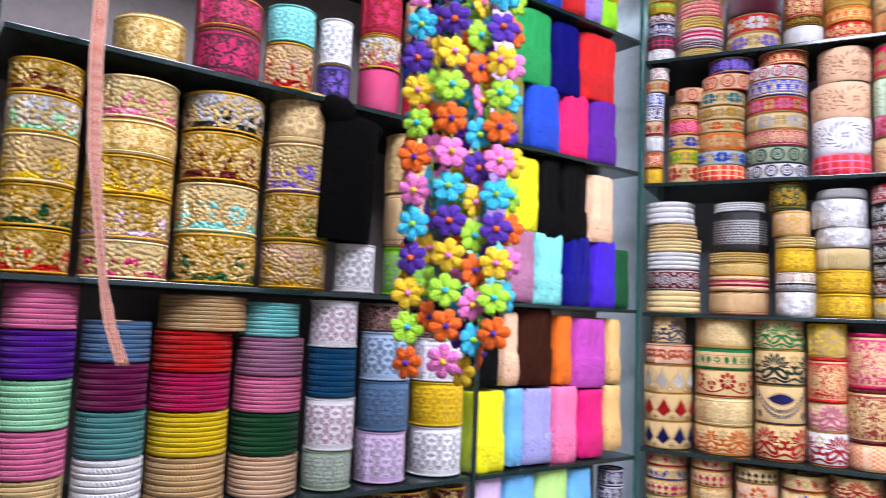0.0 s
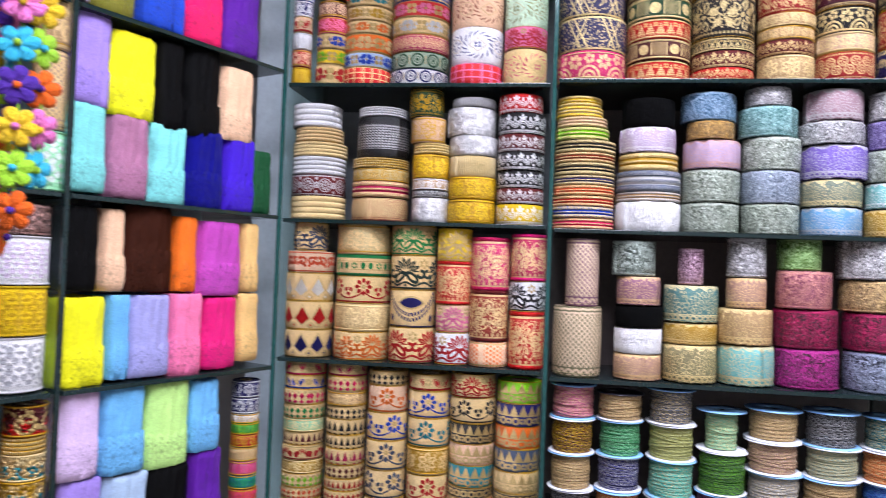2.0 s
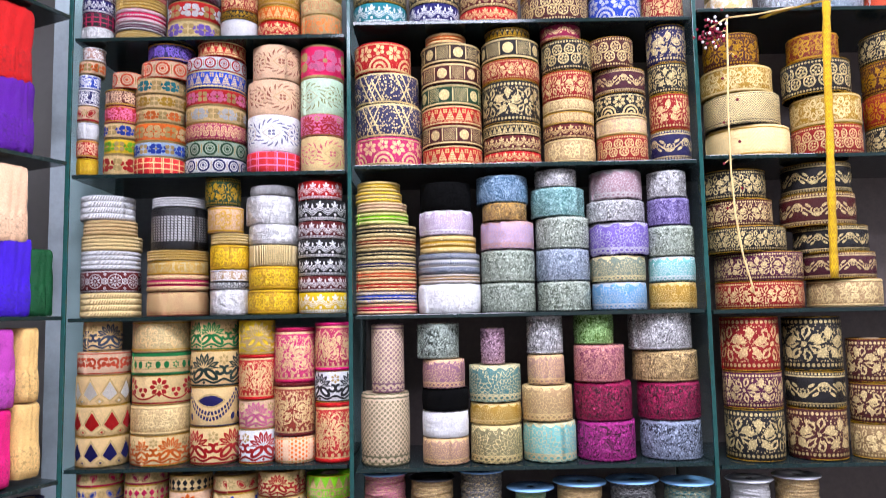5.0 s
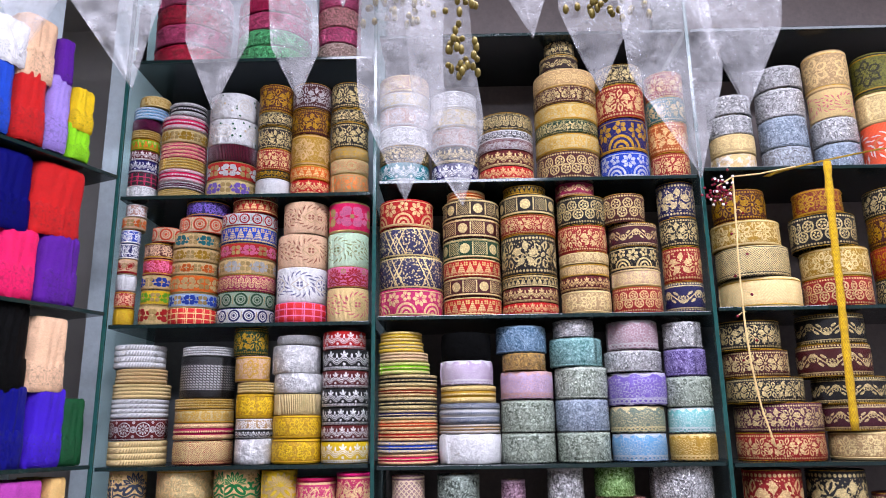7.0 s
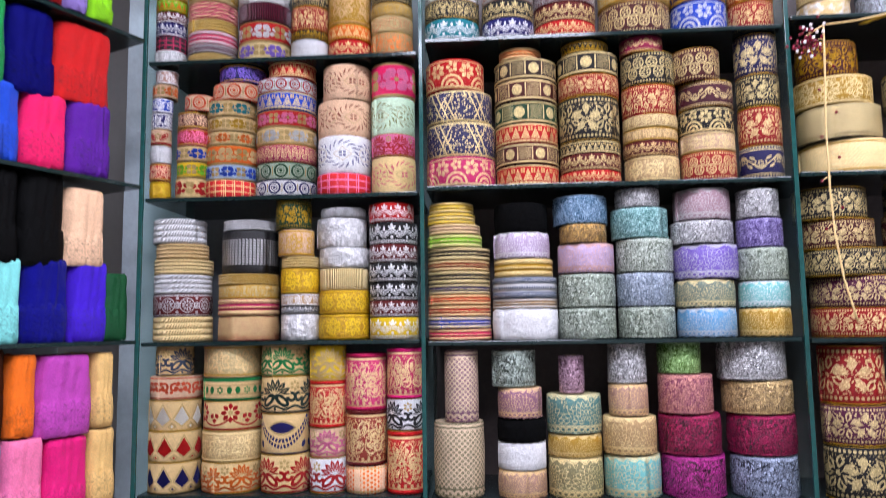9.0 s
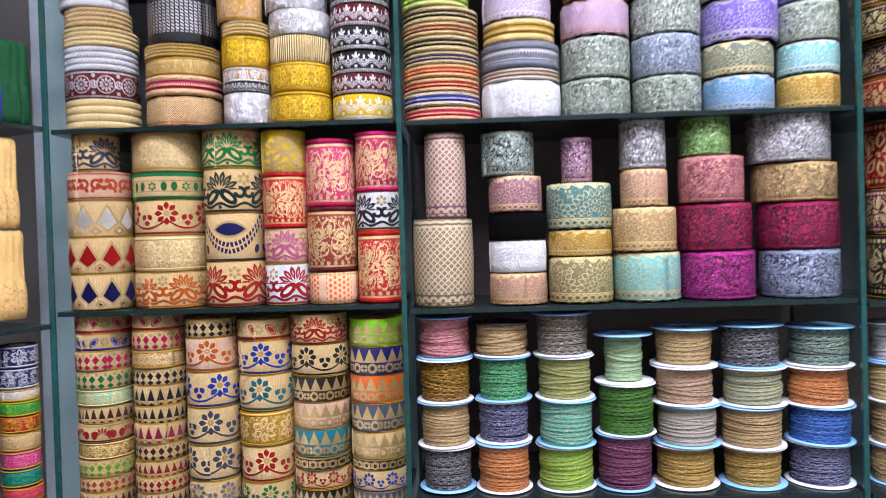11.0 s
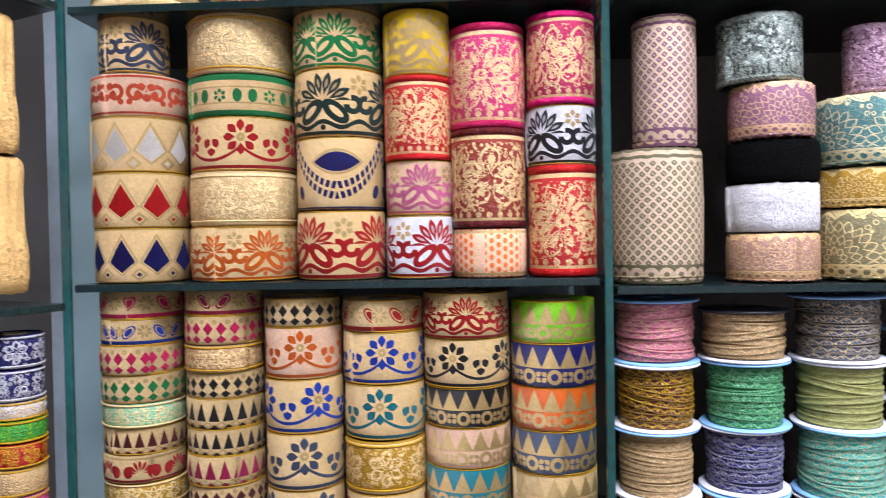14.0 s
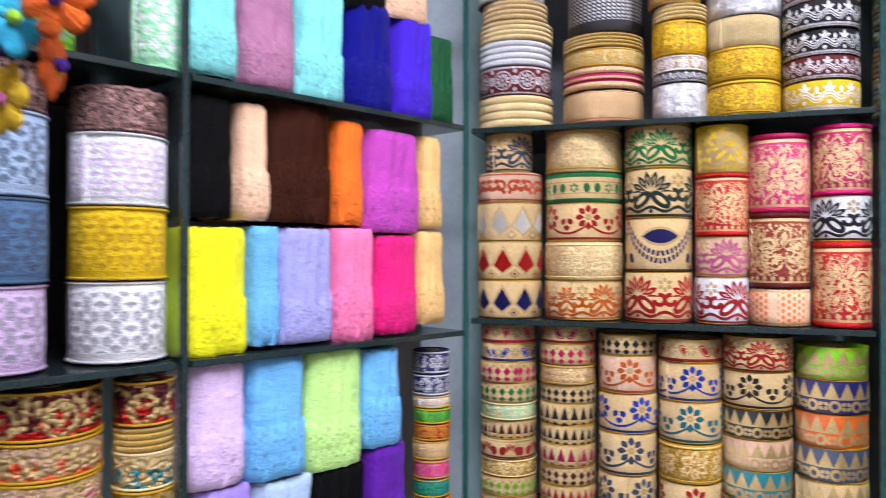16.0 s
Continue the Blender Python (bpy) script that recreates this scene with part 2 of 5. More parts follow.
def p_diag(x, y, t, ob):
    d = ((x + y * 0.5) / 1.05).fract()
    e = ((x - y * 0.5) / 1.05 + 0.3).fract()
    cell = Q(t, voronoi_of(t, ob, 210.0))
    c = grey_of(t, voronoi_of(t, ob, 210.0, "F1", "Color"))
    seq = (cell < 0.42) * (c > 0.35)
    bars = band(d, 0.1, 0.15).max(band(d, 0.3, 0.35)).max(band(e, 0.1, 0.14))
    m = (seq * (0.4 + c * 0.7)).max(bars * 0.9).max(line(y - 0.04, 0.025)).max(line(y - 0.96, 0.025))
    return m.sat(), x * 0.0, m * 2.0, 0.35, 0.28


def p_rosette(x, y, t, ob):
    X = rep(x, 0.86)
    r = hyp(X, y - 0.5)
    m = petals(X, y - 0.5, 10, 0.07, 0.26, 0.75).max(r < 0.05).max(line(r - 0.31, 0.022))
    m = m.max(line(hyp(rep(x, 0.86, 0.43), y - 0.5) - 0.12, 0.03)).max(petals(rep(x, 0.86, 0.43), y - 0.5, 4, 0.0, 0.09, 0.9))
    m = m.max(line(y - 0.06, 0.03)).max(line(y - 0.94, 0.03)).max(hyp(rep(x, 0.86, 0.43), y - 0.82) < 0.07).max(hyp(rep(x, 0.86, 0.43), y - 0.18) < 0.07)
    return m, x * 0.0, m * 1.8, 0.3, 0.34


def p_jewel(x, y, t, ob):
    X = rep(x, 1.1)
    r = hyp(X, y - 0.48)
    a = (y - 0.48).atan2(X)
    swirl = ((r * 9.0 - a * 0.16).fract() < 0.42) * (r < 0.3)
    cell = Q(t, voronoi_of(t, ob, 95.0))
    c = grey_of(t, voronoi_of(t, ob, 95.0, "F1", "Color"))
    stone = (cell < 0.27) * (r > 0.3) * band(y, 0.08, 0.92)
    m = stone * (c > 0.45)
    g = (stone * (c < 0.25)).max(swirl * 0.35)
    return m, g * 0.7, swirl * 1.2 + (1.0 - cell) * 1.2, 0.3, 0.34


def p_fil(x, y, t, ob):
    wob = noise_of(t, ob, 170.0, 2.0) - 0.5
    X = rep(x, 0.8)
    xx, yy = X + wob * 0.1, y - 0.5 + wob * 0.12
    loops = Q(t, voronoi_of(t, ob, 190.0))
    bloom = petals(xx, yy, 6, 0.05, 0.36, 0.95) - petals(xx, yy, 6, 0.11, 0.3, 0.5)
    m = bloom.max(line(loops - 0.36, 0.12) * 0.7) * band(y, 0.13, 0.88)
    m = m.max(line(y - 0.93, 0.03)).max(line(y - 0.06, 0.03))
    return m * 0.9, x * 0.0, m * 1.4 + wob, 0.2, 0.4


def p_cord(x, y, t, ob):
    row = (y * 4.0)
    twist = ((x * 16.0 + row.fract() * 1.1 + row.floor() * 0.4).fract() - 0.5).abs() * 2.0
    groove = (row.fract() - 0.5).abs() * 2.0
    h = (1.0 - groove * groove) * (0.5 + twist * 0.5)
    return (twist > 0.55) * (groove < 0.75), x * 0.0, h * 1.6, 0.15, 0.38


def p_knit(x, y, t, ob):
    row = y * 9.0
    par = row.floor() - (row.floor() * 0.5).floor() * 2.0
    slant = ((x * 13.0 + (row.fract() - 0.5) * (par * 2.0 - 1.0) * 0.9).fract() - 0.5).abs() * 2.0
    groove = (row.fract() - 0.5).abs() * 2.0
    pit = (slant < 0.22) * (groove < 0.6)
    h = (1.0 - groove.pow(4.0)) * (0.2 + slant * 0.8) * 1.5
    # shade in grooves and between stitches is painted in with the darker yarn tone
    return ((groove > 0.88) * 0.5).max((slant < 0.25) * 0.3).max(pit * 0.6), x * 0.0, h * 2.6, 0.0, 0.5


def p_scallop(x, y, t, ob):
    X, X2 = rep(x, 0.72), rep(x, 0.72, 0.36)
    wave = y - 0.46 - (x * (2 * math.pi / 0.72)).sin() * 0.1
    m = line(wave, 0.03).max(line(wave - 0.1, 0.028)).max(line(wave + 0.09, 0.016))
    tip, foot = rep(x, 0.72, -0.18), rep(x, 0.72, 0.18)
    crown = (oval(tip, y - 0.8, 0.06, 0.13, 0.0) < 1.0).max(oval(tip.abs() - 0.11, y - 0.74, 0.09, 0.045, 0.7) < 1.0)
    bud = (oval(foot, y - 0.68, 0.05, 0.12, 0.0) < 1.0).max(hyp(foot.abs() - 0.09, y - 0.56) < 0.035)
    hem = hyp(rep(x, 0.085), (y - 0.13) * 0.8) < 0.04
    m = m.max(crown).max(bud).max(hem).max(line(y - 0.05, 0.022)).max(hyp(tip, y - 0.28) < 0.07)
    return m, x * 0.0, m * 1.8, 0.3, 0.38


def p_stripe(x, y, t, ob):
    dots = ((x * 9.0).fract() - 0.5).abs()
    edge = (y < 0.24).max(y > 0.78)
    g = edge * (((x * 20.0 + y * 3.0).fract() - 0.5).abs() < 0.34)
    m = (line(y - 0.5, 0.06) * (dots < 0.3)).max(line(y - 0.27, 0.025)).max(line(y - 0.74, 0.025))
    return m.max(g), x * 0.0, ((y * 3.0).fract() * math.pi).sin() * 1.2 + m * 0.5, 0.25, 0.32


def p_chain(x, y, t, ob):
    a = ((x * 12.0).fract() - 0.5).abs()
    b = ((y * 16.0 + (x * 12.0).fract() * 0.6).fract() - 0.5).abs()
    m = (b < 0.28) * (a < 0.36) * band(y, 0.2, 0.8)
    return m, x * 0.0, m, 0.8, 0.3


def p_satin(x, y, t, ob):
    f = noise_of(t, ob, 60.0, 3.0)
    return f.soft(0.45, 0.65), x * 0.0, f * 3.0, 0.45, 0.3


def p_rib(x, y, t, ob):
    f = ((x * 11.0).fract() - 0.5).abs() * 2.0
    return (f > 0.75) * 0.8, x * 0.0, f * 1.6, 0.2, 0.4


def p_fluff(x, y, t, ob):
    f = noise_of(t, ob, 330.0, 4.0, 0.75)
    g = noise_of(t, ob, 60.0, 2.0)
    curl = line(Q(t, voronoi_of(t, ob, 260.0)) - 0.36, 0.12)
    return f * 0.3, x * 0.0, f * 2.0 + g * 3.0 + curl, 0.0, 0.85


def p_lace(x, y, t, ob):
    X = rep(x, 1.15)
    r = hyp(X, y - 0.28)
    rows = x * 0.0
    for r0, r1, n in ((0.08, 0.2, 10), (0.22, 0.38, 18), (0.4, 0.6, 24)):
        rows = rows.max(petals(X, y - 0.28, n, r0, r1, 0.98) - petals(X, y - 0.28, n, r0 + 0.018, r1 - 0.018, 0.72))
    loops = Q(t, voronoi_of(t, ob, 120.0))
    net = line(loops - 0.3, 0.055) * (r > 0.6)
    hem = hyp(rep(x, 0.16) * 0.75, y - 0.12)
    fine = line(Q(t, voronoi_of(t, ob, 300.0)) - 0.36, 0.08) * 0.22
    m = (rows.max(net).max(fine) * (y > 0.24)).max(line(hem - 0.055, 0.02)).max(line(y - 0.03, 0.02)).max(line(y - 0.21, 0.018)).max(line(y - 0.97, 0.02))
    return m, x * 0.0, m * 2.4, 0.3, 0.34


def p_glit(x, y, t, ob):
    small = Q(t, voronoi_of(t, ob, 240.0))
    fine = grey_of(t, voronoi_of(t, ob, 300.0, "F1", "Color"))
    w = noise_of(t, ob, 110.0, 3.0)
    X = rep(x, 1.2)
    r = hyp(X, y - 0.22)
    fan = line(((r * 7.5).fract() - 0.5).abs() - 0.25, 0.1) * (r < 0.55)
    thread = line(small - 0.34, 0.13) * (0.2 + fine * 0.8)
    m = thread.max(w.soft(0.46, 0.62) * 0.55).max(fan * 0.35)
    m = m.max((fine > 0.8) * 1.0).max(line(y - 0.05, 0.03) * 0.7).max(line(y - 0.95, 0.03) * 0.7).sat()
    return m, x * 0.0, m * 1.6 + fine * 2.0 + fan, 0.4, 0.24


def p_net(x, y, t, ob):
    a = (((x + y) * 13.0).fract() - 0.5).abs()
    b = (((x - y) * 13.0).fract() - 0.5).abs()
    wires = (a > 0.33).max(b > 0.33) * band(y, 0.14, 0.9)
    inner = (a < 0.12) * (b < 0.12) * band(y, 0.14, 0.9)
    hem = hyp(rep(x, 0.11) * 0.9, y - 0.07)
    m = wires.max(inner * 0.7).max(line(hem - 0.035, 0.016)).max(band(y, 0.9, 0.925)).max(band(y, 0.95, 0.98))
    return m, x * 0.0, m * 2.0, 0.25, 0.34


def p_blossom(x, y, t, ob):
    X, X2 = rep(x, 1.7), rep(x, 1.7, 0.85)
    m = petals(X, y - 0.5, 4, 0.05, 0.42, 0.95, 0.0).max(petals(rep(x, 0.85, 0.425), y - 0.5, 3, 0.02, 0.26, 0.8, 0.2))
    g = petals(X2, y - 0.5, 4, 0.05, 0.38, 0.9, 0.0).max(y > 0.93).max(y < 0.07).max(hyp(X, y - 0.5) < 0.07)
    return m, g, m + g, 0.25, 0.5


def p_rings(x, y, t, ob):
    r = hyp(rep(x, 0.95), y - 0.5)
    m = line(r - 0.34, 0.055).max(r < 0.09).max(line(r - 0.18, 0.02)).max(y > 0.94).max(y < 0.06)
    return m, line(rep(x, 0.95, 0.475), 0.025) * band(y, 0.25, 0.75), m, 0.1, 0.5


def p_plaid(x, y, t, ob):
    m = line(rep(x, 0.5), 0.03).max(line(rep(y, 0.33), 0.03)).max(line(rep(x, 0.5, 0.1), 0.012))
    return m, x * 0.0, m, 0.1, 0.55


def p_temple(x, y, t, ob):
    X = rep(x, 0.5).abs()
    m = (y < 0.84 - X * 2.6) * (y > 0.2)
    rows = (y * 9.0).fract() > 0.25
    m = (m * rows).max(band(y, 0.04, 0.16) * ((x * 30.0).sin() > -0.4)).max(band(y, 0.93, 0.98))
    return m, petals(rep(x, 0.5, 0.25), y - 0.72, 4, 0.02, 0.14, 0.9), m, 0.45, 0.42


def p_leaf(x, y, t, ob):
    X, X2 = rep(x, 1.35), rep(x, 1.35, 0.675)
    wob = noise_of(t, ob, 90.0, 1.0) - 0.5
    xx, yy = X + wob * 0.1, (y - 0.5) * 1.2 + wob * 0.06
    r, r2 = hyp(xx, yy), hyp(X2, yy)
    m = petals(xx, yy, 15, 0.3, 0.48, 0.42, r * 6.0)
    m = m.max(petals(X, yy, 4, 0.02, 0.12, 0.8)).max(petals(X2 + wob * 0.1, yy, 6, 0.05, 0.19, 0.5))
    m = m.max(petals(X2, yy, 11, 0.24, 0.38, 0.42, r2 * -7.0) * (X2.abs() < 0.26)) * (0.45 + noise_of(t, ob, 200.0, 1.0) * 0.6)
    g = line(lozenge(X, yy, 0.27, 0.24) - 0.9, 0.08).max(line(r2 - 0.21, 0.012))
    return m.sat(), g * 0.5, m * 1.4 + g, 0.05, 0.6


def p_arch(x, y, t, ob):
    r = hyp(rep(x, 1.0), (y - 0.1) * 0.95)
    m = ((r * 42.0).sin() > -0.1) * (r < 0.45) * (y > 0.12)
    m = m.max(petals(rep(x, 1.0, 0.5), y - 0.62, 7, 0.04, 0.28, 0.9)).max(band(y, 0.03, 0.1)).max(petals(rep(x, 1.0), y - 0.72, 5, 0.03, 0.2, 0.9))
    return m, x * 0.0, m, 0.5, 0.4


def p_coin(x, y, t, ob):
    X = rep(x, 1.5)
    disc = hyp(X, y - 0.5)
    check = (((x + y) * 9.0).fract() > 0.5) * (((x - y) * 9.0).fract() > 0.3) * (rep(x, 1.5, 0.75).abs() < 0.28)
    m = (disc < 0.25).max(line(X.abs() - 0.4, 0.035)).max(check) * band(y, 0.2, 0.82)
    m = m.max(band(y, 0.05, 0.15)).max(band(y, 0.86, 0.95))
    return m, x * 0.0, m, 0.5, 0.4


def p_chev(x, y, t, ob):
    X = rep(x, 1.3).abs()
    m = (((X + y) * 9.0).fract() > 0.5) * (X < 0.45)
    return m.max(((X - 0.5).abs() < 0.12) * (((y * 8.0).fract() > 0.5))), x * 0.0, m, 0.2, 0.45


def p_bead(x, y, t, ob):
    c = grey_of(t, voronoi_of(t, ob, 170.0, "F1", "Color"))
    d = Q(t, voronoi_of(t, ob, 170.0))
    w = noise_of(t, ob, 38.0, 2.0)
    X = rep(x, 1.1)
    r = hyp(X, y - 0.42)
    hem = (y < 0.22) * (c > 0.3)
    m = hem.max((r < 0.15)).max((c > 0.78) * band(y, 0.2, 0.6))
    g = ((c < 0.42) * (y > 0.22)).max(line(r - 0.3, 0.05))
    return m, g, (1.0 - d * 2.0) * 1.6 + w, 0.5, 0.36


def p_crochet(x, y, t, ob):
    a = rep(x, 0.34)
    hole = (petals(a, rep(y, 0.3, 0.02), 4, 0.02, 0.16, 0.9, 0.5)).max(lozenge(rep(x, 0.34, 0.17), rep(y, 0.3, 0.17), 0.09, 0.05) < 1.0)
    hole = hole * band(y, 0.14, 0.88)
    k = noise_of(t, ob, 300.0, 2.0)
    return hole * 0.72, x * 0.0, (1.0 - hole) * 2.6 + k + ((y * 60.0).sin()) * 0.1, 0.0, 0.7


def p_bundle(x, y, t, ob):
    folds = noise_of(t, ob, 22.0, 4.0, 0.6)
    weave = noise_of(t, ob, 600.0, 2.0)
    crease = noise_of(t, ob, 70.0, 3.0)
    return x * 0.0, x * 0.0, folds * 3.0 + crease * 0.8 + weave * 0.3, 0.0, 0.5


def p_hem(x, y, t, ob):
    """The sewn border: rows of eyelet flowers over two scalloped lines."""
    weave = noise_of(t, ob, 600.0, 2.0)
    ruck = noise_of(t, ob, 110.0, 3.0)
    X, Y = rep(x, 0.56), rep(y, 0.44, -0.04)
    r = hyp(X, Y)
    sew = petals(X, Y, 6, 0.05, 0.2, 0.8).max(line(r - 0.235, 0.028))
    X2, Y2 = rep(x, 0.56, 0.28), rep(y, 0.44, 0.18)
    small = petals(X2, Y2, 4, 0.02, 0.12, 0.8, 0.25)
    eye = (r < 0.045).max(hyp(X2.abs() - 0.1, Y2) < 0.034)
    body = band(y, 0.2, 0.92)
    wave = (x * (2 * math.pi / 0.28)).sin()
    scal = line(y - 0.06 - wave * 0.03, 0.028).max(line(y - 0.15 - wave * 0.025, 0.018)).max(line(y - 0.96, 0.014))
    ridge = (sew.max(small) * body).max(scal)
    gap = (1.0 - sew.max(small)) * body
    # eyelets and the gaps round the sewing carry painted shade, besides the bump
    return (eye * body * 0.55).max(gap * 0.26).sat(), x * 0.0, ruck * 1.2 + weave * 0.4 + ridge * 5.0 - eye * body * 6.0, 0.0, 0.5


PATTERNS = dict(
    wound=p_wound,
    argyle=p_argyle, fan=p_fan, palm=p_palm, flower=p_flower, scroll=p_scroll, dotband=p_dotband, eyeband=p_eyeband, lattice=p_lattice,
    loz=p_loz, tri=p_tri, paisley=p_paisley, triband=p_triband, vine=p_vine, brocade=p_brocade, fil=p_fil, cord=p_cord, knit=p_knit,
    scallop=p_scallop, stripe=p_stripe, chain=p_chain, satin=p_satin, rib=p_rib, fluff=p_fluff, lace=p_lace, glit=p_glit, net=p_net,
    blossom=p_blossom, rings=p_rings, plaid=p_plaid, temple=p_temple, leaf=p_leaf, damask=p_damask, bubble=p_bubble, curl=p_curl, diag=p_diag, rosette=p_rosette, jewel=p_jewel, arch=p_arch, coin=p_coin, chev=p_chev, bead=p_bead,
    crochet=p_crochet, bundle=p_bundle, hem=p_hem)
GROUPS, CLOTH = {}, {}
# stitched motifs on a woven ground: both show the run of their threads
STITCHED = ("brocade", "bubble", "curl", "coin", "temple", "arch", "rosette", "scallop")
SEWN = ("argyle", "fan", "palm", "flower", "scroll", "dotband", "eyeband", "loz", "tri", "paisley", "triband", "vine", "leaf", "blossom", "rings")
# per pattern: share of ground colour kept under the raised thread, rest near black
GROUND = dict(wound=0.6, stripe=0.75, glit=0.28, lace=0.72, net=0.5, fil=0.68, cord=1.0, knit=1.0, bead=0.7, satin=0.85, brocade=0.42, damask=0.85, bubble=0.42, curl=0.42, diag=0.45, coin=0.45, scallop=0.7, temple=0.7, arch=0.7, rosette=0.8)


def mix(t, f, a, b):
    n = t.nodes.new("ShaderNodeMix")
    n.data_type = "RGBA"
    for v, i in ((f, 0), (a, 6), (b, 7)):
        if isinstance(v, Q):
            v = v.s
        if isinstance(v, (float, tuple)):
            n.inputs[i].default_value = v
        else:
            t.links.new(v, n.inputs[i])
    return n.outputs[2]


def pattern_group(style):
    if style in GROUPS:
        return GROUPS[style]
    t = bpy.data.node_groups.new("pattern_" + style, "ShaderNodeTree")
    for nm, kind, io in (("A", "NodeSocketColor", "INPUT"), ("B", "NodeSocketColor", "INPUT"), ("Color", "NodeSocketColor", "OUTPUT"),
                         ("Relief", "NodeSocketFloat", "OUTPUT"), ("Metal", "NodeSocketFloat", "OUTPUT"), ("Rough", "NodeSocketFloat", "OUTPUT")):
        t.interface.new_socket(nm, in_out=io, socket_type=kind)
    gi, go = t.nodes.new("NodeGroupInput"), t.nodes.new("NodeGroupOutput")
    tc = t.nodes.new("ShaderNodeTexCoord")
    sep = t.nodes.new("ShaderNodeSeparateXYZ")
    t.links.new(tc.outputs["UV"], sep.inputs[0])
    info = t.nodes.new("ShaderNodeObjectInfo")
    shift = t.nodes.new("ShaderNodeVectorMath")
    shift.operation = "ADD"
    t.links.new(tc.outputs["Object"], shift.inputs[0])
    t.links.new(info.outputs["Random"], shift.inputs[1])
    ob = shift.outputs[0]
    x, y = Q(t, sep.outputs[0]), Q(t, sep.outputs[1])
    m, g, h, metal, rough = PATTERNS[style](x, y, t, ob)
    # worn thread: the weave and slow soiling break every flat patch
    thread = noise_of(t, ob, 900.0, 1.0)
    soil = noise_of(t, ob, 26.0, 3.0)
    weave = thread * 1.25
    sewn = style in SEWN
    hatch = (((x * 0.8 + y) * 34.0 + soil * 0.8).fract() - 0.5).abs() * 2.0
    strand = (((x * 1.3 - y * 0.7) * 24.0 + soil * 1.2).fract() - 0.5).abs() * 2.0
    if style in STITCHED:
        stitch = Q(t, voronoi_of(t, ob, 250.0))
        m = m * ((stitch < 0.42) * 0.35 + 0.65)
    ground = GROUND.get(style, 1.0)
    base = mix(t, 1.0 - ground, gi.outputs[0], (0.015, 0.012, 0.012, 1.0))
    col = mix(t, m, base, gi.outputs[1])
    col = mix(t, g, col, (0.6, 0.41, 0.15, 1.0))
    shade = t.nodes.new("ShaderNodeMix")
    shade.data_type, shade.blend_type = "RGBA", "MULTIPLY"
    shade.inputs[0].default_value = 1.0
    fleck = noise_of(t, ob, 300.0, 2.0, 0.7)
    val = (weave * 0.32 + soil * 0.4 + fleck.soft(0.25, 0.75) * 0.26 + 0.36).min(1.3)
    if sewn:
        val = val * ((m.sat() * (strand * 0.4 - hatch * 0.2)) + hatch * 0.2 + 0.88)
    comb = t.nodes.new("ShaderNodeCombineColor")
    for i in range(3):
        t.links.new(val.s, comb.inputs[i])
    t.links.new(col, shade.inputs[6])
    t.links.new(comb.outputs[0], shade.inputs[7])
    t.links.new(shade.outputs[2], go.inputs[0])
    t.links.new((h + weave * 0.5 + (m.sat() * strand * 1.2 + hatch * 0.5 if sewn else 0.0)).s, go.inputs[1])
    whole = style in ("glit", "cord", "satin", "stripe", "fil", "lace", "net", "bead", "jewel")
    mm = (m * 0.0 + metal) if whole else (m.max(g) * metal if metal >= 0.3 else g * 0.5)
    t.links.new(mm.s, go.inputs[2])
    t.links.new((thread * 0.25 + (rough - 0.1)).s, go.inputs[3])
    GROUPS[style] = t
    return t


def cloth(style, a, b):
    key = (style, a, b)
    if key not in CLOTH:
        m = bpy.data.materials.new("_".join(key))
        m.use_nodes = True
        t = m.node_tree
        p = t.nodes["Principled BSDF"]
        g = t.nodes.new("ShaderNodeGroup")
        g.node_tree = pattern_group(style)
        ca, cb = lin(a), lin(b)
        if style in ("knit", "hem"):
            # second colour is a darkened copy of the first, painting shade into recesses
            shade_tone = 0.62 if style == "knit" else 0.34
            cb = tuple(shade_tone * u for u in ca[:3]) + (1.0,)
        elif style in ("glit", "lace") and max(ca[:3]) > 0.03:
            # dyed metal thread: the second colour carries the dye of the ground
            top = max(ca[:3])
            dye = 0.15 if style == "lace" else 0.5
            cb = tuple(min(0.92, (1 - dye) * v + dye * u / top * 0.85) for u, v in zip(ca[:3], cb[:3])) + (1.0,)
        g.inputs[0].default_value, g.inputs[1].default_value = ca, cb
        bump = t.nodes.new("ShaderNodeBump")
        bump.inputs["Strength"].default_value, bump.inputs["Distance"].default_value = 0.95, 0.0025
        t.links.new(g.outputs["Color"], p.inputs["Base Color"])
        t.links.new(g.outputs["Metal"], p.inputs["Metallic"])
        t.links.new(g.outputs["Rough"], p.inputs["Roughness"])
        t.links.new(g.outputs["Relief"], bump.inputs["Height"])
        t.links.new(bump.outputs[0], p.inputs["Normal"])
        if style in ("fluff", "bundle", "hem", "crochet", "knit"):
            p.inputs["Sheen Weight"].default_value = 0.0 if a in ("black", "navy", "brown", "darkgreen") or style == "knit" else 0.05
            p.inputs["Specular IOR Level"].default_value = 0.06 if a in ("black", "navy", "brown", "indigo") else 0.25
        if style in STITCHED:
            p.inputs["Specular IOR Level"].default_value = 0.22
        CLOTH[key] = m
    return CLOTH[key]


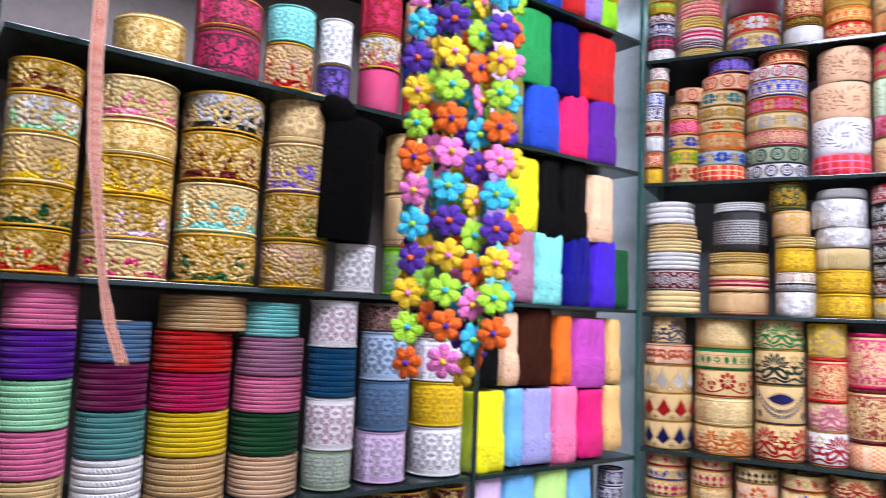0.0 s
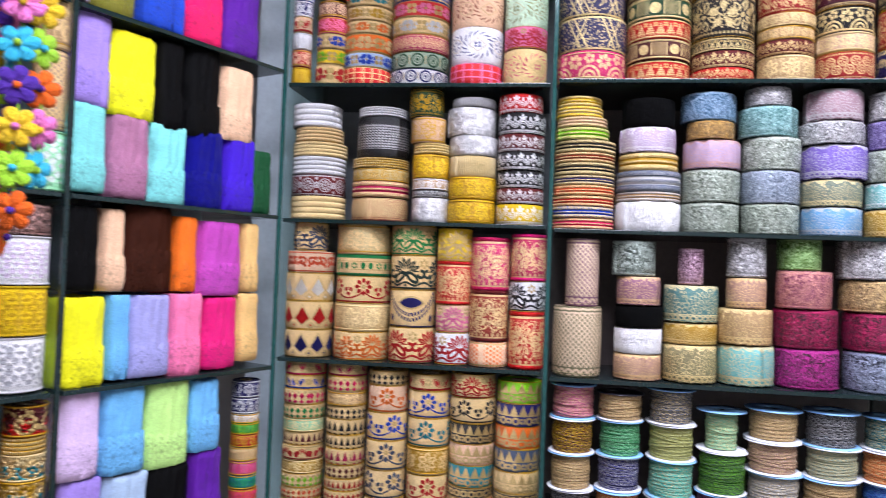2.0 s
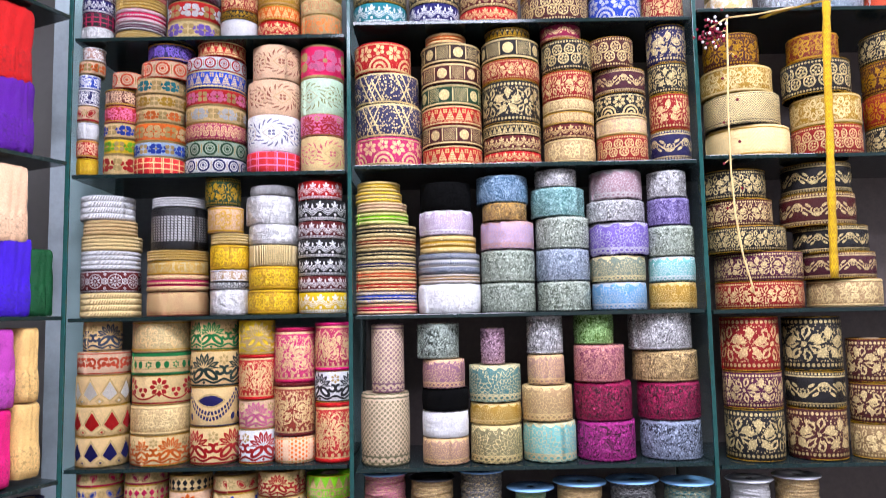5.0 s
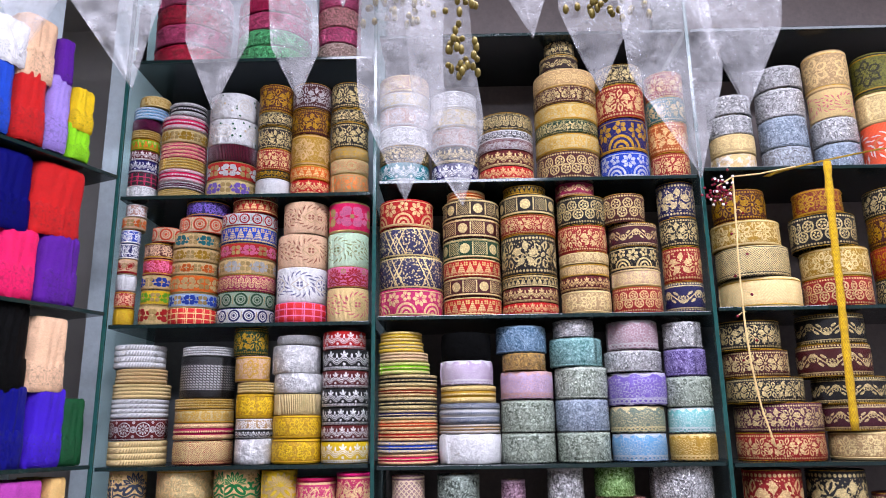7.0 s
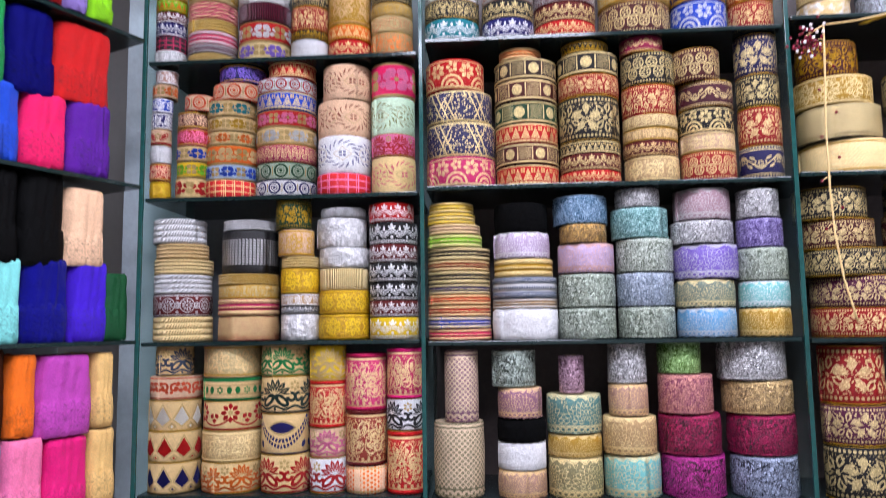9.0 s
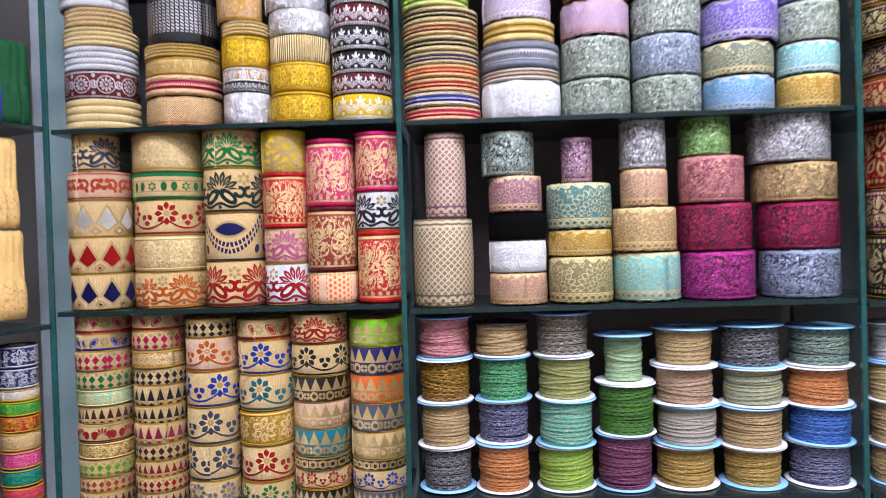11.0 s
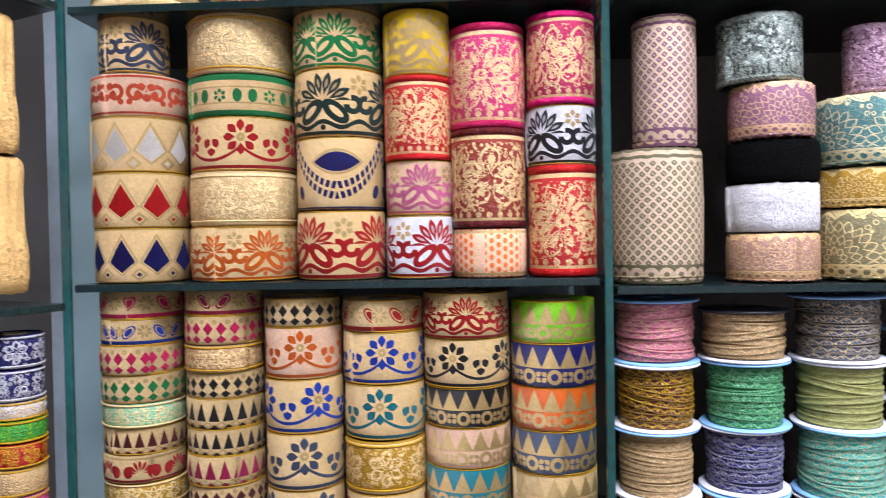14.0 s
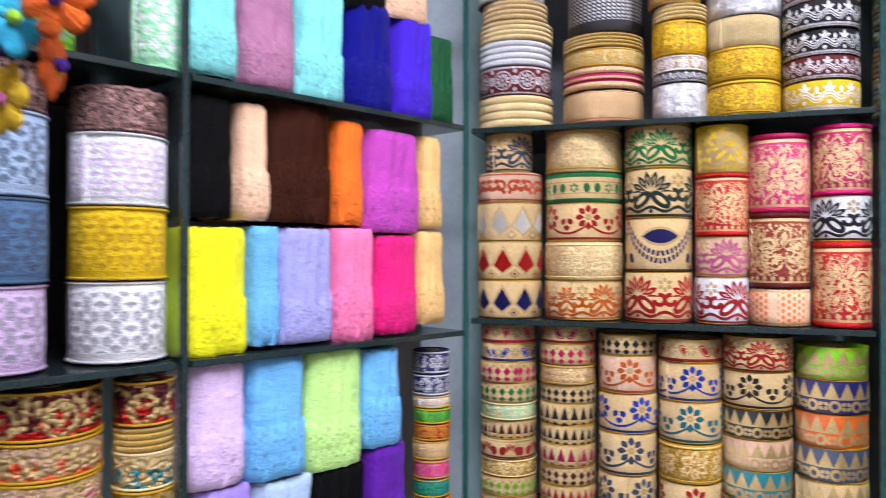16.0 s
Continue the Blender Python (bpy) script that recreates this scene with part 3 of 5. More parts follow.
def plain(name, rgb, rough=0.5, metal=0.0, grain=60.0, vary=0.25, bump=0.0004, clear=0.0, spec=0.5):
    """A surface with soft stains and fine grain; clear: how far it lets the view through."""
    m = bpy.data.materials.new(name)
    m.use_nodes = True
    t = m.node_tree
    p = t.nodes["Principled BSDF"]
    tc = t.nodes.new("ShaderNodeTexCoord")
    ob = tc.outputs["Object"]
    n1, n2 = noise_of(t, ob, grain, 4.0), noise_of(t, ob, 3.0, 3.0)
    f = (n1 * 0.5 + n2 * 0.5)
    dark = tuple(c * (1 - vary) for c in rgb) + (1.0,)
    light = tuple(min(1.0, c * (1 + vary)) for c in rgb) + (1.0,)
    t.links.new(mix(t, f.soft(0.3, 0.7), dark, light), p.inputs["Base Color"])
    t.links.new((n1 * 0.2 + (rough - 0.1)).s, p.inputs["Roughness"])
    p.inputs["Metallic"].default_value = metal
    p.inputs["Specular IOR Level"].default_value = spec
    if bump:
        b = t.nodes.new("ShaderNodeBump")
        b.inputs["Distance"].default_value = bump
        t.links.new(n1.s, b.inputs["Height"])
        t.links.new(b.outputs[0], p.inputs["Normal"])
    if clear:
        tr = t.nodes.new("ShaderNodeBsdfTransparent")
        tr.inputs[0].default_value = (0.9, 0.98, 0.96, 1)
        ms = t.nodes.new("ShaderNodeMixShader")
        ms.inputs[0].default_value = clear
        t.links.new(p.outputs[0], ms.inputs[1])
        t.links.new(tr.outputs[0], ms.inputs[2])
        t.links.new(ms.outputs[0], t.nodes["Material Output"].inputs[0])
    return m


M_SHELF = plain("smoked_glass", (0.012, 0.02, 0.02), 0.18, 0, 30, 0.3, 0)
M_EDGE = plain("green_glass_edge", (0.01, 0.06, 0.052), 0.15, 0, 80, 0.5, 0)
M_PANE = plain("upright_glass", (0.22, 0.30, 0.31), 0.05, 0, 12, 0.3, 0, clear=0.94)
M_RIM = plain("dark_glass_edge", (0.006, 0.017, 0.016), 0.12, 0, 80, 0.5, 0)
M_BACKDARK = plain("dark_laminate", (0.115, 0.088, 0.08), 0.5, 0, 90, 0.3)
M_BACKGREY = plain("grey_laminate", (0.30, 0.33, 0.35), 0.45, 0, 90, 0.2)
M_CORNER = plain("pale_blue_grey_board", (0.66, 0.73, 0.77), 0.5, 0, 70, 0.15)
M_WALL = plain("cream_wall_paint", (0.5, 0.48, 0.45), 0.7, 0, 40, 0.08)
M_FLOOR = plain("floor_tile", (0.2, 0.185, 0.17), 0.3, 0, 20, 0.15)
M_CARD = plain("cardboard_core", (0.36, 0.27, 0.18), 0.85, 0, 200, 0.2)
M_STEEL = plain("bracket_steel", (0.5, 0.52, 0.54), 0.3, 0.9, 200, 0.15)
M_FLANGE_W = plain("white_spool_plastic", (0.78, 0.79, 0.82), 0.35, 0, 40, 0.06)
M_FLANGE_B = plain("blue_spool_plastic", (0.25, 0.5, 0.8), 0.35, 0, 40, 0.1)
M_FLANGE_K = plain("black_spool_plastic", (0.03, 0.03, 0.04), 0.3, 0, 40, 0.1)
M_HOLE = plain("shadowed_hole", (0.01, 0.01, 0.01), 0.9, 0, 40, 0.1)


# ---- mesh helpers ----
def mesh_ob(name, bm, mat, parent=None, label="", smooth=True):
    me = bpy.data.meshes.new(name)
    bm.to_mesh(me)
    bm.free()
    for m in (mat if isinstance(mat, (list, tuple)) else [mat]):
        me.materials.append(m)
    if smooth:
        me.polygons.foreach_set("use_smooth", [True] * len(me.polygons))
    ob = new(name, me)
    if parent:
        ob.parent = parent
    if label:
        ob["label"] = label
    return ob


def part(name, bm, mat, parent, label="", smooth=True):
    return mesh_ob(name, bm, mat, parent, label, smooth)


def box(bm, x0, x1, y0, y1, z0, z1, bevel=0.0):
    made = bmesh.ops.create_cube(bm, size=1.0, matrix=Matrix.LocRotScale(((x0 + x1) / 2, (y0 + y1) / 2, (z0 + z1) / 2), None, (x1 - x0, y1 - y0, z1 - z0)))
    if bevel:
        edges = {e for v in made["verts"] for e in v.link_edges}
        bmesh.ops.bevel(bm, geom=list(edges), offset=bevel, segments=2, affect="EDGES", profile=0.6)
    return bm


def box_ob(name, dims, mat, parent=None, label="", bevel=0.0):
    return mesh_ob(name, box(bmesh.new(), *dims, bevel), mat, parent, label, smooth=False)


def thing(name, m, label, category, group=""):
    ob = new(name)
    ob.empty_display_size = 0.05
    ob.matrix_world = m
    return tagged(ob, label, category, group)


ANGLE = 25.0
BACK = Matrix.Identity(4)
LEFT = pose(0, 0, 0, 0, 0, 90 - ANGLE)
FRONT = 0.012
DEPTH = 0.26
# 2.47 in units 2 and 3 is an added shelf that shades the back panels
LEVELS = {0: (0.819, 1.188, 1.510, 1.826, 2.136), 1: (0.86, 1.207, 1.505, 1.798, 2.087, 2.420), 2: (0.888, 1.197, 1.500, 1.807, 2.112, 2.47), 3: (0.887, 1.190, 1.497, 1.815, 2.128, 2.47)}

# ---- the room ----
ROOM = (-2.3, 3.0, -3.6, 0.75)
tagged(box_ob("floor", (ROOM[0], ROOM[1], ROOM[2], ROOM[3], -0.1, 0.0), M_FLOOR), "grey tiled shop floor", "floor", kind="structure")
tagged(box_ob("ceiling", (ROOM[0], ROOM[1], ROOM[2], ROOM[3], CEILING, CEILING + 0.1), M_WALL), "plain pale shop ceiling", "ceiling", kind="structure")
for nm, d in (("wall_north", (ROOM[0], ROOM[1], ROOM[3], ROOM[3] + 0.12, 0, CEILING)), ("wall_south", (ROOM[0], ROOM[1], ROOM[2] - 0.12, ROOM[2], 0, CEILING)),
              ("wall_west", (ROOM[0] - 0.12, ROOM[0], ROOM[2], ROOM[3], 0, CEILING)), ("wall_east", (ROOM[1], ROOM[1] + 0.12, ROOM[2], ROOM[3], 0, CEILING))):
    tagged(box_ob(nm, d, M_WALL), "plain cream painted shop wall", "wall", kind="structure")


def shelf_unit(wall, x0, x1, levels, back, label, name="shelf_unit", top=2.75):
    """Glass shelves between glass uprights, with a laminate back."""
    unit = thing(name, wall, label, "shelf")
    part("back_panel", box(bmesh.new(), x0, x1, DEPTH, DEPTH + 0.018, 0.05, top), back, unit, smooth=False)
    for z in levels:
        s = part("shelf", box(bmesh.new(), x0 + 0.005, x1 - 0.005, 0.006, DEPTH, z - 0.005, z + 0.003), M_SHELF, unit, "smoked glass shelf", smooth=False)
        part("front_edge", box(bmesh.new(), x0 + 0.005, x1 - 0.005, 0.0, 0.0055, z - 0.005, z + 0.003, 0.001), M_RIM, s, "dark green ground glass edge", smooth=False)
    return unit


def upright(wall, x, label, top=2.75, rim=None):
    u = thing("glass_upright", wall, label, "shelf upright", "glass uprights between the shelves")
    part("pane", box(bmesh.new(), x - 0.004, x + 0.004, 0.006, DEPTH - 0.001, 0.05, top), M_PANE, u, smooth=False)
    part("front_edge", box(bmesh.new(), x - 0.0042, x + 0.0042, -0.001, 0.0055, 0.05, top, 0.001), rim or M_EDGE, u, "green ground glass edge", smooth=False)
    return u


shelf_unit(BACK, 0.004, 0.574, LEVELS[1], M_BACKGREY, "corner glass shelf unit with grey back, full of ribbon rolls")
shelf_unit(BACK, 0.582, 1.298, LEVELS[2], M_BACKDARK, "wide glass shelf unit with dark back, full of lace rolls")
shelf_unit(BACK, 1.306, 2.1, LEVELS[3], M_BACKDARK, "glass shelf unit with dark back, full of brocade rolls")
shelf_unit(LEFT, -0.463, 0.004, LEVELS[0], M_CORNER, "glass shelf unit with folded cotton laces in two tiers")
shelf_unit(LEFT, -1.271, -0.471, LEVELS[0], M_BACKDARK, "glass shelf unit with beaded and knitted trimming rolls")
shelf_unit(LEFT, -2.0, -1.279, LEVELS[0], M_BACKDARK, "glass shelf unit next to the counter")
for ux in (0.0, 0.578, 1.302):
    upright(BACK, ux, "upright glass pane with green edge between two shelf units")
for ux in (-0.467, -1.275):
    upright(LEFT, ux, "upright glass pane with dark edge beside folded laces", rim=M_RIM)
tagged(box_ob("corner_post", (-0.16, -0.006, 0.235, 0.33, 0.05, 2.8), M_CORNER), "pale blue-grey boarded corner behind the glass", "corner board", kind="structure")

# ---- ribbon rolls ----
WORDS = dict(
    argyle="embroidered diamond", fan="embroidered fan-flower", palm="embroidered palm-leaf", flower="embroidered flower", scroll="embroidered scroll",
    dotband="dot-bordered", eyeband="eye-motif", lattice="dotted", loz="double-lozenge", tri="pointed-triangle", paisley="paisley", triband="triangle-and-vine",
    vine="vine-patterned", brocade="brocade", fil="filigree", cord="twisted-cord", knit="braided", scallop="scalloped", stripe="striped cord", chain="chain-stitched",
    satin="crinkled satin", rib="ribbed", fluff="fluffy", lace="fan lace", glit="glittering lace", net="netted lace", blossom="small-blossom", rings="ring-patterned",
    plaid="checked", temple="temple-border", leaf="leaf-wreath", damask="damask", bubble="rosette brocade", curl="scrolling-vine", diag="sequinned", rosette="rosette", jewel="jewelled", arch="arch-patterned", coin="coin-and-check", chev="chevron", bead="beaded", crochet="crocheted cotton")
LOOK = dict(pistachio="pistachio green", bluepurple="blue-purple", softlav="greyish lavender", turq="turquoise", palemint="pale mint", palegold="pale gold", hotpink="hot pink", rosetan="rose beige", pinkgrey="greyish pink", skyblue="sky blue", paleblue="pale blue", bluegrey="blue-grey",
            tealblue="teal blue", tealgrey="grey teal", darkteal="dark teal", darkgreen="dark green", greysage="grey sage", leaf="leaf green", lemon="lemon yellow")
KIND = {}
for kind_name, its in (("lace", "lace glit net crochet fluff satin"), ("brocade", "brocade fil arch coin temple scallop chev damask bubble curl diag rosette"), ("braid", "cord stripe knit chain rib wound"), ("beaded_trim", "bead")):
    for one in its.split():
        KIND[one] = kind_name
RIBS = dict(cord=4, stripe=3, knit=9)
rng = random.Random(7)


def ring_shape(r, rd, power, n, seam, step):
    pts = []
    for i in range(n + 1):
        a = seam + 2 * math.pi * i / n
        c, s = math.cos(a), math.sin(a)
        k = (abs(c) ** power + abs(s) ** power) ** (-1 / power)
        grow = step * (i / n)
        pts.append(((r * k + grow) * c, (rd * k + grow) * s, a))
    return pts


def roll_bmesh(r, rd, h, style, power=2.0, n=44, hole=True):
    """A wound roll: the tape's end lies as a small step on the outside; its edges wave where it is lace."""
    bm = bmesh.new()
    uv = bm.loops.layers.uv.new("UVMap")
    seam = rng.uniform(0, 2 * math.pi)
    ring = ring_shape(r, rd, power, n, seam, rng.uniform(0.0008, 0.0018))
    ribs = RIBS.get(style, 0)
    deep_rib = {"knit": 0.6, "cord": 0.5}.get(style, 1.0)
    if ribs:
        prof = [(0.0, -0.0016)]
        for k in range(ribs):
            prof += [((k + q) / ribs, d) for q, d in ((0.12, -0.0001 * deep_rib), (0.35, 0.0005 * deep_rib), (0.65, 0.0005 * deep_rib), (0.88, -0.0001 * deep_rib), (1.0, -0.0008 * deep_rib if k < ribs - 1 else -0.0024))]
    else:
        bulge = rng.uniform(-0.0002, 0.0012)
        prof = [(0.0, -0.0026), (0.025, -0.0003), (0.28, bulge * 0.6), (0.6, bulge), (0.975, -0.0003), (1.0, -0.0024)]
    if style == "bundle":
        prof = [(0.0, -0.001), (0.03, 0.0012), (0.1, 0.0019), (0.2, 0.0012), (0.3, 0.0017), (0.42, 0.001), (0.47, 0.0), (0.6, 0.0004), (0.75, -0.0003), (0.9, 0.0003), (0.97, -0.0004), (1.0, -0.003)]
    c1, c2, c3 = (rng.uniform(0, 6.28) for _ in range(3)) if style == "bundle" else (0, 0, 0)
    wave = {"lace": 0.0042, "crochet": 0.0016, "bundle": 0.0016, "hem": 0.0036, "net": 0.0008, "glit": 0.0012, "fluff": 0.0016, "knit": 0.0007}.get(style, 0.0)
    turns = round(2 * math.pi * r / (0.016 if style in ("bundle", "hem") else 0.011))
    wob = [rng.uniform(-1, 1) * 0.00035 for _ in range(len(prof))]
    tilt, way = rng.uniform(0, 0.004) * min(1, h / 0.04) * r / 0.05 * 0.5, rng.uniform(0, 6.28)
    start = rng.uniform(0, 3)
    centred = style in ("eyeband", "argyle")
    arc, arcs = 0.0, [0.0]
    for a, b in zip(ring, ring[1:]):
        arc += math.hypot(b[0] - a[0], b[1] - a[1])
        arcs.append(arc)
    if centred:
        face = min(range(n), key=lambda i: ring[i][1])
        start = -arcs[face] / h
    grid = []
    for j, (v, d) in enumerate(prof):
        row = []
        for i, (x, y, a) in enumerate(ring):
            if style == "bundle":
                d = prof[j][1] * min(1, r / 0.05) + min(1, r / 0.05) ** 2 * (0.0011 * math.sin(6 * a + c1 + 3 * v) + 0.0008 * math.sin(15 * a + c2 - 5 * v) + 0.0007 * math.sin(9 * v + 4 * a + c3))
            q = 1 + (d + wob[j]) / max(r, 0.01)
            z = v * h
            if wave and j >= len(prof) - 2:
                z += wave * math.cos(turns * a) - wave
            if wave and j <= 1:
                z += wave * (0.5 + 0.5 * math.cos(turns * a + 1.0)) * 0.6
            z -= tilt * (1 - math.cos(a - way)) * 0.5 * v * 0.6
            row.append(bm.verts.new((x * q, y * q, z)))
        grid.append(row)
    for j in range(len(prof) - 1):
        for i in range(n):
            f = bm.faces.new((grid[j][i], grid[j][i + 1], grid[j + 1][i + 1], grid[j + 1][i]))
            for loop, (ii, jj) in zip(f.loops, ((i, j), (i + 1, j), (i + 1, j + 1), (i, j + 1))):
                loop[uv].uv = (arcs[ii] / h + start, prof[jj][0])
    for j in range(len(prof) - 1):
        bm.faces.new((grid[j][n], grid[j][0], grid[j + 1][0], grid[j + 1][n]))
    # wound edge seen from above, dished towards the core
    last = grid[-1]
    for scale, dz in ((0.93, -0.0012), (0.62, -0.0018), (0.40, -0.0012)):
        row = [bm.verts.new((x * scale, y * scale, h + dz)) for x, y, a in ring]
        for i in range(n):
            f = bm.faces.new((last[i], last[i + 1], row[i + 1], row[i]))
            for loop in f.loops:
                loop[uv].uv = (0.1, 0.97)
        last = row
    if hole:
        row = [bm.verts.new((x * 0.39, y * 0.39, h * 0.3)) for x, y, a in ring]
        for i in range(n):
            f = bm.faces.new((last[i], last[i + 1], row[i + 1], row[i]))
            f.material_index = 1
        bm.faces.new(row[:-1]).material_index = 1
    else:
        bm.faces.new(last[:-1])
    bmesh.ops.recalc_face_normals(bm, faces=bm.faces)
    return bm


BORDERED = ("coin", "temple", "arch", "fil", "chev")


def lathe(bm, prof, n=36):
    rings = []
    for r, z in prof:
        rings.append([bm.verts.new((r * math.cos(2 * math.pi * i / n), r * math.sin(2 * math.pi * i / n), z)) for i in range(n)])
    for a, b in zip(rings, rings[1:]):
        for i in range(n):
            bm.faces.new((a[i], a[(i + 1) % n], b[(i + 1) % n], b[i]))
    return bm


def ring_cord(r, thick, n=40, m=6):
    """A round cord closed to a ring, with a beaded swell along it."""
    bm = bmesh.new()
    rows = []
    for i in range(n):
        a = 2 * math.pi * i / n
        k = thick * (1.15 if i % 2 else 0.85)
        rows.append([bm.verts.new(((r + k * math.cos(q)) * math.cos(a), (r + k * math.cos(q)) * math.sin(a), k * math.sin(q))) for q in (2 * math.pi * j / m for j in range(m))])
    for i in range(n):
        a, b = rows[i], rows[(i + 1) % n]
        for j in range(m):
            bm.faces.new((a[j], b[j], b[(j + 1) % m], a[(j + 1) % m]))
    return bm


SELVEDGE = dict(rust="maroon", rose="magenta", magenta="cerise", red="crimson")


def stack(wall, base, text):
    """Rolls one on another: centre, radius, height in millimetres, then pattern/colour/colour, from the shelf up."""
    z = base
    rolls = text.split("; ")
    biggest = max(int(q.split()[1]) for q in rolls) / 1000
    for i, q in enumerate(rolls):
        x, r, h, look_ = q.split()
        x, r, h = int(x) / 1000, int(r) / 1000, int(h) / 1000
        style, a, b = look_.split("/")
        y = FRONT + min(max(r, biggest - 0.012), r + 0.016) + rng.uniform(-0.002, 0.002)
        bm = roll_bmesh(r, r, h - 0.0006, style)
        kind = KIND.get(style, "ribbon")
        second = f" with {LOOK.get(b, b)}" if b != a else ""
        words = f"{LOOK.get(a, a)} {WORDS[style]} {kind} roll{second}, " + ("on glass shelf" if i == 0 else "stacked on another")
        ob = mesh_ob(kind + "_roll", bm, [cloth(style, a, b), M_CARD])
        ob.matrix_world = wall @ pose(x, y, z, 0, 0, rng.uniform(-4, 4))
        tagged(ob, words, kind + " roll", "stacked " + kind + " rolls")
        if style in BORDERED:
            for v in (0.09, 0.9):
                edge = part("border_cord", ring_cord(r + 0.0006, 0.0011), cloth("cord", b if b in ("palegold", "gold", "silver", "white") else "gold", "palegold"), ob)
                edge.location = (0, 0, v * h)
        if style == "damask":
            for v in (0.0, 0.925):
                tall = 0.075 * h
                strip_ = part("selvedge", lathe(bmesh.new(), [(r - 0.002, 0.0), (r + 0.0012, 0.0008), (r + 0.0013, tall - 0.0008), (r - 0.002, tall)]), cloth("satin", SELVEDGE.get(a, a), SELVEDGE.get(a, a)), ob, "plain satin selvedge")
                strip_.location = (0, 0, v * h)
        if style == "crochet":
            for v in (0.03, 0.965):
                edge = part("picot_edge", ring_cord(r + 0.0006, 0.0017, 64), cloth("fluff", a, a), ob, "looped picot edge")
                edge.location = (0, 0, v * h)
        if style == "bead":
            for v in (0.05, 0.95):
                edge = part("edge_braid", ring_cord(r + 0.0003, 0.0017, 60), cloth("cord", a if a in ("gold", "palegold", "cream") else "gold", "palegold"), ob)
                edge.location = (0, 0, v * h)
        if style in ("lace", "glit", "net") and h > 0.03:
            hem = part("hem_cord", ring_cord(r + 0.0004, 0.0012, 56), cloth("glit", a, b), ob, "looped hem cord")
            hem.location = (0, 0, 0.05 * h)
        elif style in ("fan", "argyle", "flower", "eyeband", "triband", "brocade", "bubble", "curl", "tri", "loz", "paisley") and h > 0.024:
            for v in (0.022, 0.978):
                edge = part("edge_cord", ring_cord(r - 0.0001, 0.0006), cloth("cord", "gold", "palegold"), ob)
                edge.location = (0, 0, v * h)
        if i == len(rolls) - 1 and z + h < 1.6:
            core = part("core", ring_cord(r * 0.385, 0.0016), M_CARD, ob, "cardboard core")
            core.location = (0, 0, h - 0.002)
        z += h


def bundles(base, text):
    """Folded laces standing on edge: centre, half width, lift over the shelf and height in millimetres, colour."""
    for q in text.split("; "):
        x, r, lift, h, a = q.split()
        x, r, lift, h = int(x) / 1000, int(r) / 1000, max(0, int(lift)) / 1000, int(h) / 1000
        deep = 0.055
        pairs = dict(indigo="blue", bluepurple="violet", black="black", brown="olive", orange="yellow", aqua="white", navy="blue", lemon="white", magenta="pink", darkgreen="leaf")
        bm = roll_bmesh(r, deep, h, "bundle", power=4.5, n=96, hole=False)
        ob = mesh_ob("folded_lace", bm, [cloth("bundle", a, pairs.get(a, "white"))])
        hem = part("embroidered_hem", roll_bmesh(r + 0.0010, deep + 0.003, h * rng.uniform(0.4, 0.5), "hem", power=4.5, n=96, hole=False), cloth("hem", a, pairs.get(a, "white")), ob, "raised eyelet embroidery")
        hem.location = (0, 0, 0.0008)
        on = "on a glass shelf" if lift < 0.04 else "on another folded lace"
        ob.matrix_world = LEFT @ pose(x, FRONT + deep + rng.uniform(0, 0.004), base + lift + 0.004, 0, rng.uniform(-0.8, 0.8), rng.uniform(-3, 3))
        tagged(ob, f"{LOOK.get(a, a)} folded cotton lace with embroidered hem, {on}", "folded lace", "folded laces on the shelves")


def tape_turns(r, h):
    """The turns of one narrow trimming laid on a reel, each a little askew."""
    rows = max(4, round(h / 0.0078))
    pitch = h / rows
    wide = pitch * 1.12
    n = 44
    turns = [(k + 0.5, rng.uniform(-1, 1) * 0.0028, rng.uniform(-0.0004, 0.0012)) for k in range(rows)]
    turns += [(rng.uniform(1.2, rows - 1.2), rng.choice((-1, 1)) * rng.uniform(0.5, 0.9) * pitch, 0.0017) for _ in range(2)]
    prof = ((0.0, -0.0018), (0.05, 0.0004), (0.13, 0.0011), (0.21, 0.0003), (0.5, 0.0), (0.79, 0.0003), (0.87, 0.0011), (0.95, 0.0004), (1.0, -0.0018))
    for level, askew, lift in turns:
        bm = bmesh.new()
        uv = bm.loops.layers.uv.new("UVMap")
        way, start = rng.uniform(0, 6.28), rng.uniform(0, 3)
        grid = []
        for v, d in prof:
            ring = []
            for q in range(n + 1):
                a = 2 * math.pi * q / n
                rr = r + lift + d
                z = level * pitch + (v - 0.5) * wide + askew * math.cos(a - way)
                ring.append(bm.verts.new((rr * math.cos(a), rr * math.sin(a), min(max(z, 0.0004), h - 0.0004))))
            grid.append(ring)
        for j in range(len(prof) - 1):
            for q in range(n):
                f = bm.faces.new((grid[j][q], grid[j][q + 1], grid[j + 1][q + 1], grid[j + 1][q]))
                for loop, (qq, jj) in zip(f.loops, ((q, j), (q + 1, j), (q + 1, j + 1), (q, j + 1))):
                    loop[uv].uv = (qq / n * 2 * math.pi * r / wide + start, prof[jj][0])
        yield bm


